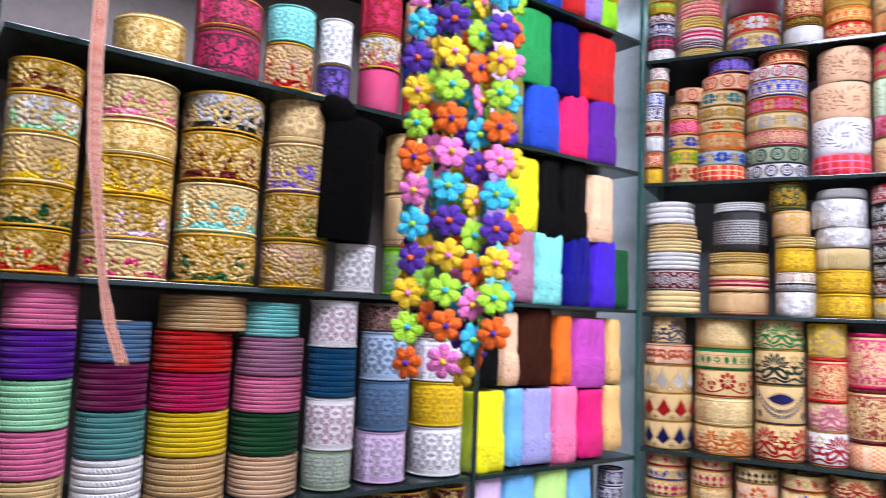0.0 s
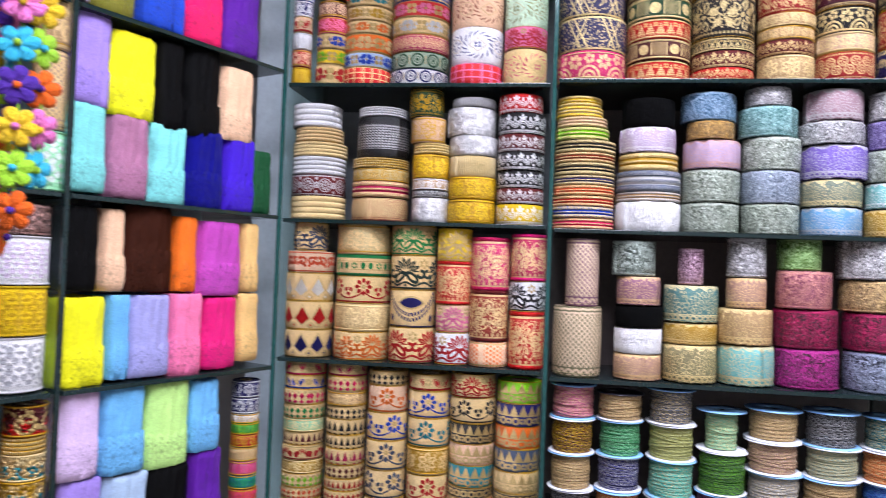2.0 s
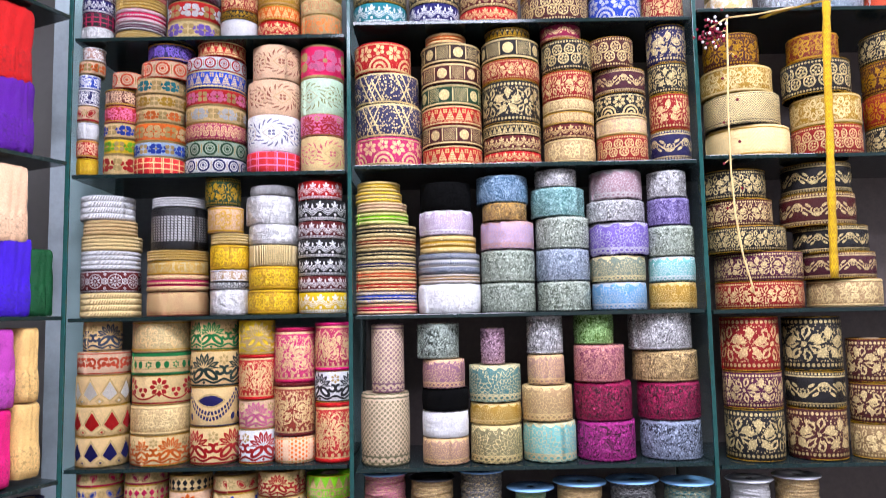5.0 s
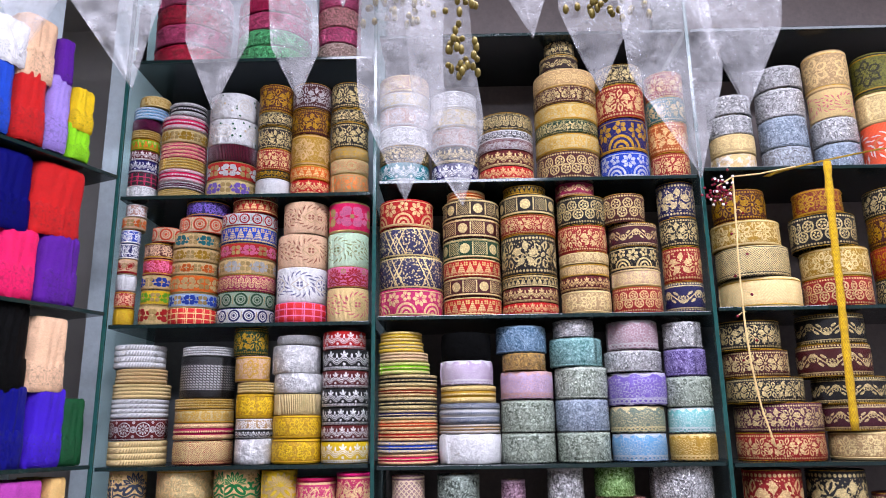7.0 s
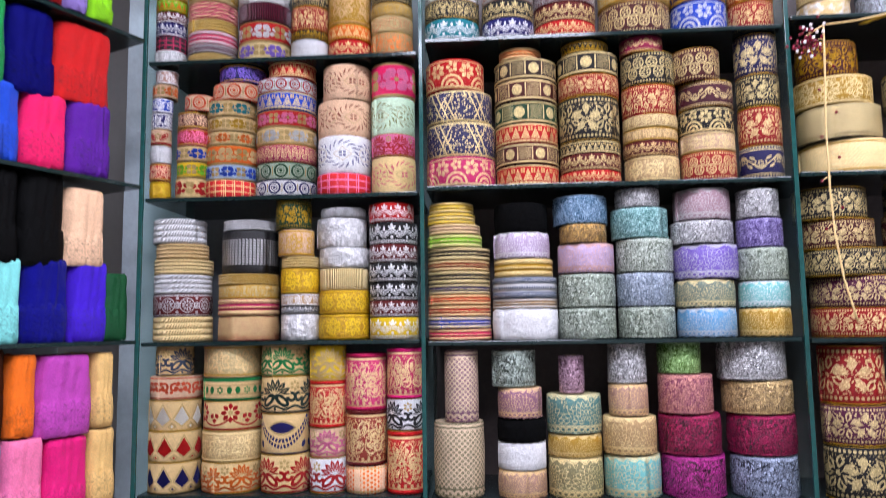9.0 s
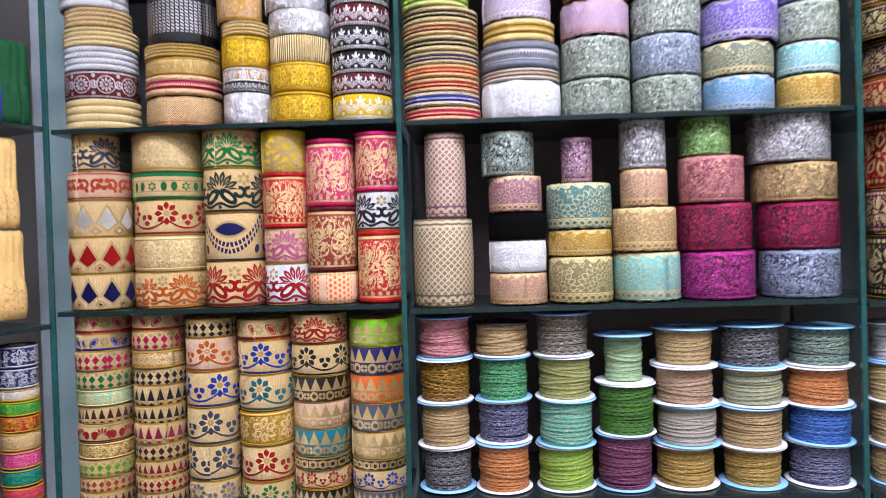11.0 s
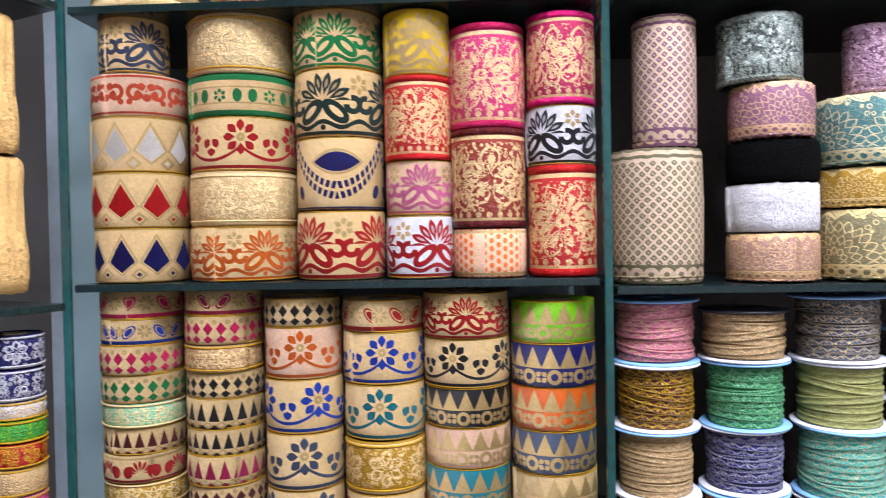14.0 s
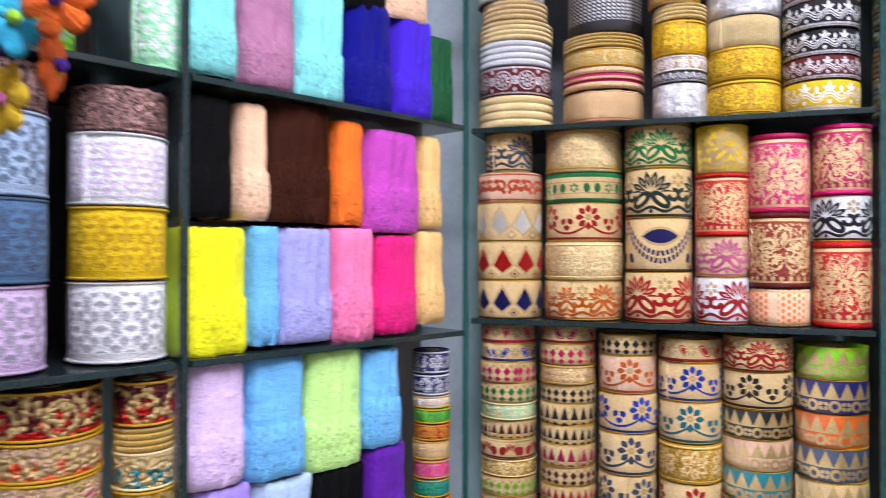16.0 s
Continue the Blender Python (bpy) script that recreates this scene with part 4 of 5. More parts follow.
def spool(x, z, h, r, rim, a, b, low, high, label):
    """A plastic reel: two flanges and the wound braid between them."""
    sp = thing("braid_spool", pose(x + rng.uniform(-0.002, 0.002), FRONT + rim + rng.uniform(0, 0.005), z, 0, rng.uniform(-1.2, 1.2), rng.uniform(0, 360)), label, "spool", "braid spools")
    t = 0.0026
    for nm, z0, mat in (("lower_flange", 0.0, low), ("upper_flange", h - t - 0.0005, high)):
        prof = [(0.008, z0), (rim - 0.001, z0), (rim, z0 + 0.001), (rim, z0 + t - 0.001), (rim - 0.001, z0 + t), (0.008, z0 + t), (0.008, z0)]
        part(nm, lathe(bmesh.new(), prof), mat, sp)
    inner = h - 2 * t - 0.002
    w = part("winding", lathe(bmesh.new(), [(0.0085, 0.0006), (r - 0.003, 0.0006), (r - 0.003, inner - 0.0006), (0.0085, inner - 0.0006)], 30), cloth("fluff", a, b), sp)
    w.location = (0, 0, t + 0.0005)
    for bm in tape_turns(r - 0.001, inner):
        part("tape_turn", bm, cloth("wound", a, b), w)
    part("hub", lathe(bmesh.new(), [(0.0079, 0.0005), (0.0079, h - 0.001), (0.0055, h - 0.001), (0.0055, 0.0005)], 20), M_FLANGE_K, sp)


def spools(x, rim, z, heights, colours):
    hs = [int(q) / 1000 for q in heights.split()]
    for i, (h, c) in enumerate(zip(hs, colours.split())):
        last = i == len(hs) - 1
        a, b = ("maroon", "yellow") if c == "goldblack" else (c, {"black": "silver", "navy": "silver", "indigo": "silver", "turq": "palegold", "green": "mint", "plum": "mauve", "grey": "silver", "darkgreen": "leaf", "blue": "skyblue", "chartreuse": "olive", "white": "silver"}.get(c, "palegold"))
        low = M_FLANGE_B if (i + int(x * 100)) % 3 == 0 else M_FLANGE_W
        high = M_FLANGE_K if last and c in ("tan", "teal") and x < 1.0 else (M_FLANGE_B if (i + int(x * 90)) % 2 == 0 else M_FLANGE_W)
        r = rim * (0.62 if c == "mint" else rng.uniform(0.8, 0.88))
        spool(x, z, h, r, rim, a, b, low, high, f"plastic spool wound with {LOOK.get(a, a)} braid, " + ("on glass shelf" if i == 0 else "stacked on another spool"))
        z += h


stack(BACK, 1.211, "57 51 60 argyle/cream/navy; 57 51 61 argyle/cream/red; 57 51 61 argyle/cream/ivory; 57 51 47 scroll/peach/coral; 59 36 61 fan/cream/slate")
stack(BACK, 1.211, "175 59 60 fan/cream/orange; 175 59 60 fil/cream/palegold; 175 59 59 flower/cream/crimson; 175 59 46 dotband/cream/green; 175 59 66 fil/palegold/cream")
stack(BACK, 1.211, "289 48 75 fan/cream/red; 289 48 79 eyeband/cream/navy; 289 48 73 fan/cream/darkteal; 289 48 63 fan/cream/green")
stack(BACK, 1.211, "379 36 68 fan/white/crimson; 379 36 59 fan/peach/pink; 379 36 90 damask/red/palegold; 379 36 70 fan/yellow/cream")
stack(BACK, 1.211, "456 40 53 lattice/peach/orange; 456 40 106 damask/rust/palegold; 456 40 111 damask/rose/palegold")
stack(BACK, 1.211, "536 36 118 damask/red/palegold; 536 36 64 fan/white/black; 536 36 97 damask/magenta/palegold")
stack(BACK, 0.881, "57 44 26 tri/cream/maroon; 57 44 26 loz/cream/coral; 57 44 29 loz/cream/lime; 57 44 29 fil/gold/palegold; 57 44 31 palm/cream/red; 57 44 29 tri/cream/maroon; 57 44 28 fil/mint/palegold; 57 44 31 loz/cream/green; 57 44 32 loz/cream/hotpink; 57 44 29 paisley/cream/blue; 57 44 33 paisley/cream/hotpink")
stack(BACK, 0.880, "153 42 26 tri/cream/maroon; 153 42 26 loz/cream/crimson; 153 42 26 tri/cream/red; 153 42 29 loz/cream/maroon; 153 42 34 tri/cream/magenta; 153 42 29 tri/cream/black; 153 42 33 tri/cream/black; 153 42 29 loz/cream/black; 153 42 30 fil/tan/cream; 153 42 32 loz/cream/hotpink; 153 42 30 paisley/cream/magenta")
stack(BACK, 0.878, "244 42 45 flower/cream/grey; 244 42 60 flower/cream/slate; 244 42 62 flower/cream/slate; 244 42 59 flower/cream/blue; 244 42 57 flower/peach/orange; 244 42 30 loz/cream/black")
stack(BACK, 0.876, "335 44 44 flower/cream/green; 335 44 59 flower/cream/red; 335 44 58 fil/gold/cream; 335 44 60 flower/cream/teal; 335 44 57 flower/cream/blue; 335 44 34 paisley/cream/red")
stack(BACK, 0.875, "428 47 32 triband/black/gold; 428 47 32 flower/cream/red; 428 47 21 vine/black/gold; 428 47 46 triband/teal/gold; 428 47 44 triband/peach/gold; 428 47 43 triband/black/gold; 428 47 53 flower/cream/black; 428 47 49 fan/cream/crimson")
stack(BACK, 0.873, "525 46 28 triband/slate/gold; 525 46 35 flower/cream/blue; 525 46 19 vine/black/gold; 525 46 44 triband/cream/tan; 525 46 47 triband/slate/gold; 525 46 47 triband/orange/gold; 525 46 47 triband/navy/gold; 525 46 45 triband/lime/gold")
stack(BACK, 1.509, "65 59 51 cord/palegold/cream; 64 59 46 rosette/maroon/silver; 64 58 40 cord/silver/white; 65 59 32 cord/palegold/cream; 64 52 32 cord/tan/palegold; 58 53 51 cord/silver/white")
stack(BACK, 1.509, "205 61 51 net/crimson/palegold; 205 61 34 stripe/magenta/palegold; 205 61 29 fil/palegold/gold; 205 61 22 cord/gold/palegold; 209 57 89 chain/black/silver; 207 53 21 cord/silver/white")
stack(BACK, 1.509, "320 38 53 satin/silver/white; 320 38 16 scallop/black/white; 320 38 24 fil/tan/white; 320 38 52 fil/brass/yellow; 320 38 24 cord/palegold/gold; 312 36 55 fil/peach/gold; 306 35 59 brocade/darkgreen/gold")
stack(BACK, 1.509, "409 50 51 fil/brass/yellow; 409 50 48 fil/brass/yellow; 409 50 45 rib/palegold/cream; 409 50 42 satin/silver/white; 404 51 60 satin/silver/white; 408 46 21 rib/silver/white")
stack(BACK, 1.509, "512 49 44 scallop/yellow/white; 512 49 33 scallop/maroon/white; 512 49 37 scallop/black/white; 512 49 39 scallop/black/white; 512 49 37 scallop/maroon/white; 512 49 45 scallop/black/white; 509 45 39 scallop/red/white")
stack(BACK, 1.504, "646 63 23 stripe/hotpink/palegold; 646 63 24 stripe/blue/palegold; 646 63 23 stripe/red/palegold; 646 63 21 stripe/coral/palegold; 646 63 21 stripe/navy/palegold; 646 63 26 stripe/black/palegold; 646 63 21 stripe/rust/palegold; 646 63 26 stripe/black/palegold; 639 55 26 stripe/lime/palegold; 639 52 21 stripe/peach/palegold; 632 48 23 stripe/palegold/yellow; 632 44 22 stripe/yellow/palegold")
stack(BACK, 1.504, "780 65 61 fluff/white/white; 780 65 20 stripe/tan/silver; 780 65 43 stripe/silver/slate; 778 59 36 stripe/gold/palegold; 775 56 54 lace/lilac/white; 775 52 59 fluff/black/black")
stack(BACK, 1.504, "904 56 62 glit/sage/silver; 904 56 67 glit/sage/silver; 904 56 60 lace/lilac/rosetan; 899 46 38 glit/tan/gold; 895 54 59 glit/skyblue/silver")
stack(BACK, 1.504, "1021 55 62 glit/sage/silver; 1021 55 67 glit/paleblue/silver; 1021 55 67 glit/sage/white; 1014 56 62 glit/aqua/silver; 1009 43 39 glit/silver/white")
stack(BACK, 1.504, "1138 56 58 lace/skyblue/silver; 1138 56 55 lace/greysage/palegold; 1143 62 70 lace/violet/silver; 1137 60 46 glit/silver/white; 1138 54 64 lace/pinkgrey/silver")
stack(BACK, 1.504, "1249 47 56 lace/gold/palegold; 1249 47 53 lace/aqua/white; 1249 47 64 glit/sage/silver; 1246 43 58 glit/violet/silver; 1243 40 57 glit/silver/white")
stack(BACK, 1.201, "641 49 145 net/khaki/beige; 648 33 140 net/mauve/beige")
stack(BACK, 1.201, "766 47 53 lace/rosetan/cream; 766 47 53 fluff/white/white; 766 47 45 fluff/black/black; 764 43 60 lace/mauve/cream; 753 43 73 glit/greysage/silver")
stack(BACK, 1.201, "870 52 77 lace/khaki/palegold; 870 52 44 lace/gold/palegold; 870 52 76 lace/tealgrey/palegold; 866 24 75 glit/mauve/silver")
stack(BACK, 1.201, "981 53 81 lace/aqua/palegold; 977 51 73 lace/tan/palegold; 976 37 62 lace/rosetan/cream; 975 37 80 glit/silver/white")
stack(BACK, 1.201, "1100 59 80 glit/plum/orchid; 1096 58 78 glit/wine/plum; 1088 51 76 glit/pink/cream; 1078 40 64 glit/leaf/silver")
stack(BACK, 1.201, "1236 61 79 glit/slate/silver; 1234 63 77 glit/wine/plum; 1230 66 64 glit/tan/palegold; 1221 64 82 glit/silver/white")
stack(BACK, 1.802, "25 20 38 fil/yellow/gold; 26 20 37 fil/red/peach; 26 20 38 fil/white/silver; 26 20 34 paisley/peach/crimson; 26 20 36 fil/navy/white; 26 20 32 fil/blue/white; 30 25 29 blossom/peach/orange; 34 22 30 fil/rosetan/white")
stack(BACK, 1.802, "90 33 44 blossom/cream/crimson; 90 33 34 blossom/yellow/leaf; 90 33 33 blossom/cream/blue; 90 33 37 fil/crimson/pink; 90 33 36 fil/maroon/peach; 104 32 36 rings/peach/coral")
stack(BACK, 1.802, "167 52 37 plaid/red/cream; 167 52 33 blossom/paleblue/blue; 167 52 41 blossom/orange/cream; 167 52 29 blossom/cream/orange; 167 52 31 blossom/cream/gold; 167 52 34 blossom/cream/teal; 181 52 38 rings/peach/coral; 190 47 37 fil/navy/violet")
stack(BACK, 1.802, "282 62 34 rings/white/navy; 282 62 37 rings/sage/darkgreen; 282 62 37 bubble/rose/palegold; 282 62 37 blossom/cream/silver; 282 62 36 blossom/crimson/pink; 282 62 39 temple/blue/palegold; 282 62 30 rings/white/crimson; 297 49 33 temple/red/palegold")
stack(BACK, 1.802, "409 55 45 plaid/crimson/pink; 409 55 78 leaf/white/indigo; 409 55 76 leaf/peach/rust; 416 50 74 leaf/peach/rust")
stack(BACK, 1.802, "514 45 76 leaf/cream/rose; 514 45 46 fan/pink/red; 514 45 78 leaf/palemint/olive; 514 45 72 blossom/hotpink/pink")
stack(BACK, 1.811, "654 71 62 arch/rose/palegold; 654 71 71 diag/navy/palegold; 652 68 67 diag/navy/palegold; 644 60 65 arch/crimson/palegold")
stack(BACK, 1.811, "792 64 42 temple/red/palegold; 792 64 43 coin/maroon/palegold; 792 64 41 temple/red/palegold; 792 64 47 coin/darkgreen/palegold; 792 64 45 coin/maroon/palegold; 792 64 45 coin/brown/palegold; 781 43 24 stripe/orange/palegold")
stack(BACK, 1.811, "921 61 27 scallop/crimson/palegold; 921 61 34 scallop/maroon/palegold; 921 61 25 temple/black/palegold; 921 61 93 brocade/black/palegold; 921 61 45 brocade/red/palegold; 921 61 47 coin/black/palegold; 915 47 22 temple/black/gold")
stack(BACK, 1.811, "1043 53 52 fil/tan/palegold; 1043 53 31 scallop/maroon/cream; 1043 53 27 fil/tan/cream; 1043 53 26 fil/tan/palegold; 1043 53 62 brocade/crimson/palegold; 1043 53 68 bubble/black/palegold; 1030 43 37 curl/magenta/palegold")
stack(BACK, 1.811, "1156 53 58 bubble/red/palegold; 1156 53 39 fil/peach/palegold; 1156 53 50 arch/black/palegold; 1156 53 54 curl/wine/palegold; 1137 46 67 bubble/maroon/palegold")
stack(BACK, 1.811, "1257 40 66 curl/navy/palegold; 1257 40 78 brocade/crimson/palegold; 1257 40 66 brocade/black/palegold; 1257 40 84 brocade/navy/palegold")
stack(BACK, 2.091, "37 31 29 fil/silver/white; 37 31 31 plaid/black/magenta; 37 31 30 scallop/navy/white; 37 31 25 scallop/maroon/white; 37 31 28 temple/leaf/coral; 37 31 21 cord/gold/palegold; 37 31 27 rib/plum/black; 43 38 30 cord/skyblue/white; 53 32 27 fil/gold/palegold")
stack(BACK, 2.091, "121 51 20 cord/palegold/gold; 121 51 17 stripe/plum/silver; 121 51 31 stripe/hotpink/silver; 121 51 27 cord/gold/palegold; 121 51 37 cord/rose/palegold; 121 51 32 blossom/palegold/gold; 121 51 34 stripe/hotpink/silver; 129 41 33 stripe/black/silver")
stack(BACK, 2.091, "236 56 40 blossom/palegold/violet; 236 56 45 blossom/red/white; 236 56 40 rib/wine/black; 236 56 63 jewel/silver/darkgreen; 236 56 64 jewel/silver/darkgreen")
stack(BACK, 2.091, "338 39 40 fil/white/silver; 338 39 20 scallop/black/gold; 338 39 52 brocade/crimson/palegold; 338 39 56 brocade/black/palegold; 338 39 35 brocade/black/palegold; 338 39 67 brocade/maroon/gold")
stack(BACK, 2.091, "422 44 36 scallop/red/palegold; 422 44 34 temple/orange/cream; 422 44 75 fil/gold/tan; 422 44 63 brocade/maroon/gold; 422 44 64 brocade/maroon/silver")
stack(BACK, 2.091, "513 43 49 brocade/cream/orange; 513 43 34 leaf/cream/coral; 513 43 27 brocade/cream/gold; 513 43 62 brocade/black/palegold; 513 43 35 brocade/black/palegold; 513 43 64 brocade/black/palegold")
stack(BACK, 2.116, "640 57 47 scallop/teal/white; 640 57 41 brocade/black/palegold; 640 57 48 fil/silver/white; 640 57 49 fil/rosetan/silver; 640 57 35 fil/palegold/silver; 640 57 43 fil/rosetan/palegold")
stack(BACK, 2.116, "758 53 43 scallop/navy/white; 758 53 40 scallop/black/palegold; 758 53 48 fil/rosetan/silver; 758 53 48 fil/palegold/silver; 758 53 42 fil/silver/white")
stack(BACK, 2.116, "877 63 33 scallop/crimson/palegold; 877 63 38 scallop/maroon/palegold; 877 63 27 damask/maroon/silver; 877 63 23 arch/black/white; 877 63 41 bubble/black/palegold")
stack(BACK, 2.116, "1024 73 69 bubble/maroon/palegold; 1024 73 41 fil/palegold/gold; 1024 73 34 brocade/darkgreen/palegold; 1024 73 42 fil/palegold/gold; 1024 73 42 brocade/maroon/palegold; 1024 73 43 rosette/tan/cream; 1012 45 43 curl/brown/palegold; 1014 35 51 brocade/black/palegold")
stack(BACK, 2.116, "1151 54 63 arch/blue/silver; 1151 54 82 arch/navy/gold; 1151 54 84 brocade/red/palegold; 1151 54 50 brocade/black/palegold")
stack(BACK, 2.116, "1253 43 57 brocade/crimson/palegold; 1253 43 75 brocade/orange/cream; 1253 43 62 brocade/teal/cream; 1253 43 63 brocade/red/palegold")
stack(BACK, 2.132, "1401 48 37 satin/cream/white; 1401 48 47 fil/cream/palegold; 1401 48 48 glit/silver/white; 1401 48 48 glit/silver/white")
stack(BACK, 2.132, "1524 52 53 glit/silver/paleblue; 1524 52 74 glit/paleblue/silver; 1524 52 69 glit/silver/white; 1524 52 56 glit/silver/white")
stack(BACK, 2.132, "1639 47 60 glit/paleblue/silver; 1639 47 61 glit/silver/white; 1639 47 69 leaf/cream/rose; 1639 47 99 fil/tan/cream")
stack(BACK, 2.132, "1750 45 107 leaf/coral/white; 1750 45 75 fil/cream/palegold; 1750 45 98 fil/olive/black")
stack(BACK, 1.819, "1441 85 67 chev/palegold/cream; 1427 77 70 net/black/palegold; 1417 73 59 fil/gold/palegold; 1408 56 74 brocade/maroon/gold")
stack(BACK, 1.819, "1607 69 66 bubble/red/palegold; 1607 69 67 fil/gold/palegold; 1590 68 75 bubble/black/palegold; 1582 51 58 fil/rust/gold")
stack(BACK, 1.819, "1765 65 66 brocade/black/palegold; 1765 65 71 brocade/crimson/gold; 1765 65 69 brocade/maroon/gold; 1765 65 64 brocade/black/palegold")
stack(BACK, 1.501, "1448 88 57 brocade/crimson/palegold; 1448 88 61 brocade/plum/palegold; 1422 78 53 brocade/black/palegold; 1408 68 58 brocade/maroon/palegold; 1397 67 63 brocade/black/palegold")
stack(BACK, 1.501, "1624 72 59 fil/tan/palegold; 1612 74 55 curl/wine/palegold; 1602 72 56 curl/black/palegold; 1578 73 69 curl/maroon/palegold; 1576 68 64 curl/black/palegold")
stack(BACK, 1.194, "1409 57 105 brocade/black/palegold; 1409 57 75 brocade/plum/palegold; 1409 57 112 brocade/crimson/palegold")
stack(BACK, 1.194, "1540 56 104 brocade/maroon/palegold; 1540 56 74 curl/black/palegold; 1540 56 112 brocade/black/palegold")
stack(BACK, 1.194, "1654 44 71 brocade/tan/palegold; 1654 44 81 brocade/maroon/palegold; 1654 44 91 brocade/maroon/palegold")
stack(LEFT, 1.514, "-1205 44 60 bead/gold/crimson; -1205 44 57 bead/gold/darkgreen; -1205 44 66 bead/cream/yellow; -1205 44 54 bead/white/mint; -1205 44 47 bead/gold/maroon")
stack(LEFT, 1.514, "-1085 58 55 bead/palegold/rose; -1085 58 63 bead/gold/lilac; -1085 58 55 bead/gold/yellow; -1085 58 52 fil/gold/palegold; -1085 58 63 bead/palegold/pink")
stack(LEFT, 1.514, "-952 60 77 bead/gold/darkgreen; -952 60 77 bead/palegold/aqua; -952 60 77 bead/gold/maroon; -952 60 62 bead/silver/black")
stack(LEFT, 1.514, "-821 52 77 bead/peach/gold; -821 52 79 bead/gold/olive; -821 52 81 bead/palegold/violet; -821 52 87 fil/tan/palegold")
stack(LEFT, 1.514, "-715 34 84 crochet/white/grey")
stack(LEFT, 1.514, "-609 39 86 crochet/leaf/grey; -609 39 96 net/rosetan/cream; -609 39 111 crochet/cream/tan")
stack(LEFT, 1.830, "-1074 50 65 fil/gold/palegold")
stack(LEFT, 1.830, "-957 50 75 brocade/wine/rose; -957 50 56 fil/maroon/rose")
stack(LEFT, 1.830, "-857 38 81 bead/peach/red; -857 38 61 crochet/aqua/tealgrey")
stack(LEFT, 1.830, "-778 27 64 brocade/navy/violet; -778 27 79 crochet/white/grey")
stack(LEFT, 1.830, "-683 36 78 net/pink/rose; -683 36 62 bead/white/rose; -683 36 76 brocade/red/rose")
stack(LEFT, 1.830, "-611 23 62 net/hotpink/crimson; -611 23 85 brocade/navy/blue; -611 23 80 net/pink/cream")
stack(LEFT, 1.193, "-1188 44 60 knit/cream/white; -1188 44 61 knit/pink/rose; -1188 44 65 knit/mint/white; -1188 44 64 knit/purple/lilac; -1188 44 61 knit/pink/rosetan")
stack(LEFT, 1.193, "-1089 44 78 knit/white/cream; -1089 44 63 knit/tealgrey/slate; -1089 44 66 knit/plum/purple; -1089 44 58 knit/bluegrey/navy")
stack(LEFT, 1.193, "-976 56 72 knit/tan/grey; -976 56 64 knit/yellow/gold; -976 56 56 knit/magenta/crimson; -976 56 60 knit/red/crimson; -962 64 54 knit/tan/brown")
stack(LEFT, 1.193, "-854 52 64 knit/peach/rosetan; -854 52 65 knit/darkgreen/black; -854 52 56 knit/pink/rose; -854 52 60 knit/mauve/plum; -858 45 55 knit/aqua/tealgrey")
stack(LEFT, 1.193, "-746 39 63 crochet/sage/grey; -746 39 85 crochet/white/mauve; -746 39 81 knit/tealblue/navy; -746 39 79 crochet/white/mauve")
stack(LEFT, 1.193, "-638 43 88 crochet/lilac/grey; -638 43 85 crochet/bluegrey/slate; -638 43 85 crochet/paleblue/slate; -638 43 50 glit/brown/silver")
stack(LEFT, 1.193, "-515 50 89 crochet/white/grey; -515 50 80 crochet/yellow/gold; -515 50 79 crochet/white/lilac; -515 50 51 glit/brown/silver")
stack(LEFT, 0.983, "-590 55 59 bead/gold/leaf; -590 55 42 bead/peach/pink; -590 55 40 bead/peach/coral; -590 55 51 bead/maroon/red")
stack(LEFT, 0.954, "-492 32 56 bead/gold/red; -492 32 42 bead/gold/teal; -492 32 42 bead/palegold/teal; -492 32 28 cord/gold/palegold; -492 32 50 bead/maroon/red")
stack(BACK, 2.424, "17 11 74 fluff/black/black; 17 11 79 fluff/black/grey")
stack(BACK, 2.424, "111 89 49 glit/red/rose; 111 89 53 glit/rose/pink; 111 89 53 glit/red/rose; 111 89 54 glit/pink/rose")
stack(BACK, 2.424, "315 89 41 glit/green/mint; 315 89 42 glit/green/mint; 315 89 48 glit/rose/pink; 315 89 49 glit/hotpink/rose")
stack(BACK, 2.424, "482 51 43 glit/rosetan/silver; 482 51 42 glit/pink/rose; 482 51 53 glit/rosetan/pink; 482 51 54 glit/pink/rose")
stack(LEFT, 1.514, "-1301 30 56 bead/gold/leaf; -1301 30 52 bead/palegold/mint; -1301 30 57 bead/gold/rose; -1301 30 51 bead/cream/mint; -1301 30 40 fil/gold/palegold")
stack(LEFT, 0.821, "-34 28 51 fil/cream/tan; -34 28 39 fil/coral/rose; -34 28 24 fil/coral/rose; -34 28 29 fil/teal/green; -34 28 29 fil/pink/rose; -34 28 30 fil/cream/tan; -34 28 26 fil/red/gold; -34 28 24 fil/leaf/green; -34 28 19 fil/white/cream; -34 28 34 fil/navy/silver; -34 28 36 fil/navy/silver")
stack(LEFT, 1.514, "-484 25 99 crochet/mint/white; -484 25 131 net/peach/cream; -484 25 103 fil/tan/cream")
bundles(1.186, "-427 34 162 144 black; -369 22 161 145 peach; -294 50 160 156 brown; -215 24 160 144 orange; -134 53 151 149 orchid; -57 22 158 144 buff")
bundles(1.186, "-418 43 1 152 lemon; -353 21 7 149 skyblue; -286 43 5 150 softlav; -207 34 0 157 pink; -128 42 5 144 cerise; -55 27 14 142 buff")
bundles(1.507, "-425 35 7 152 aqua; -346 40 4 150 mauve; -265 38 1 150 aqua; -181 43 -2 156 indigo; -95 39 1 153 bluepurple; -36 30 2 134 darkgreen")
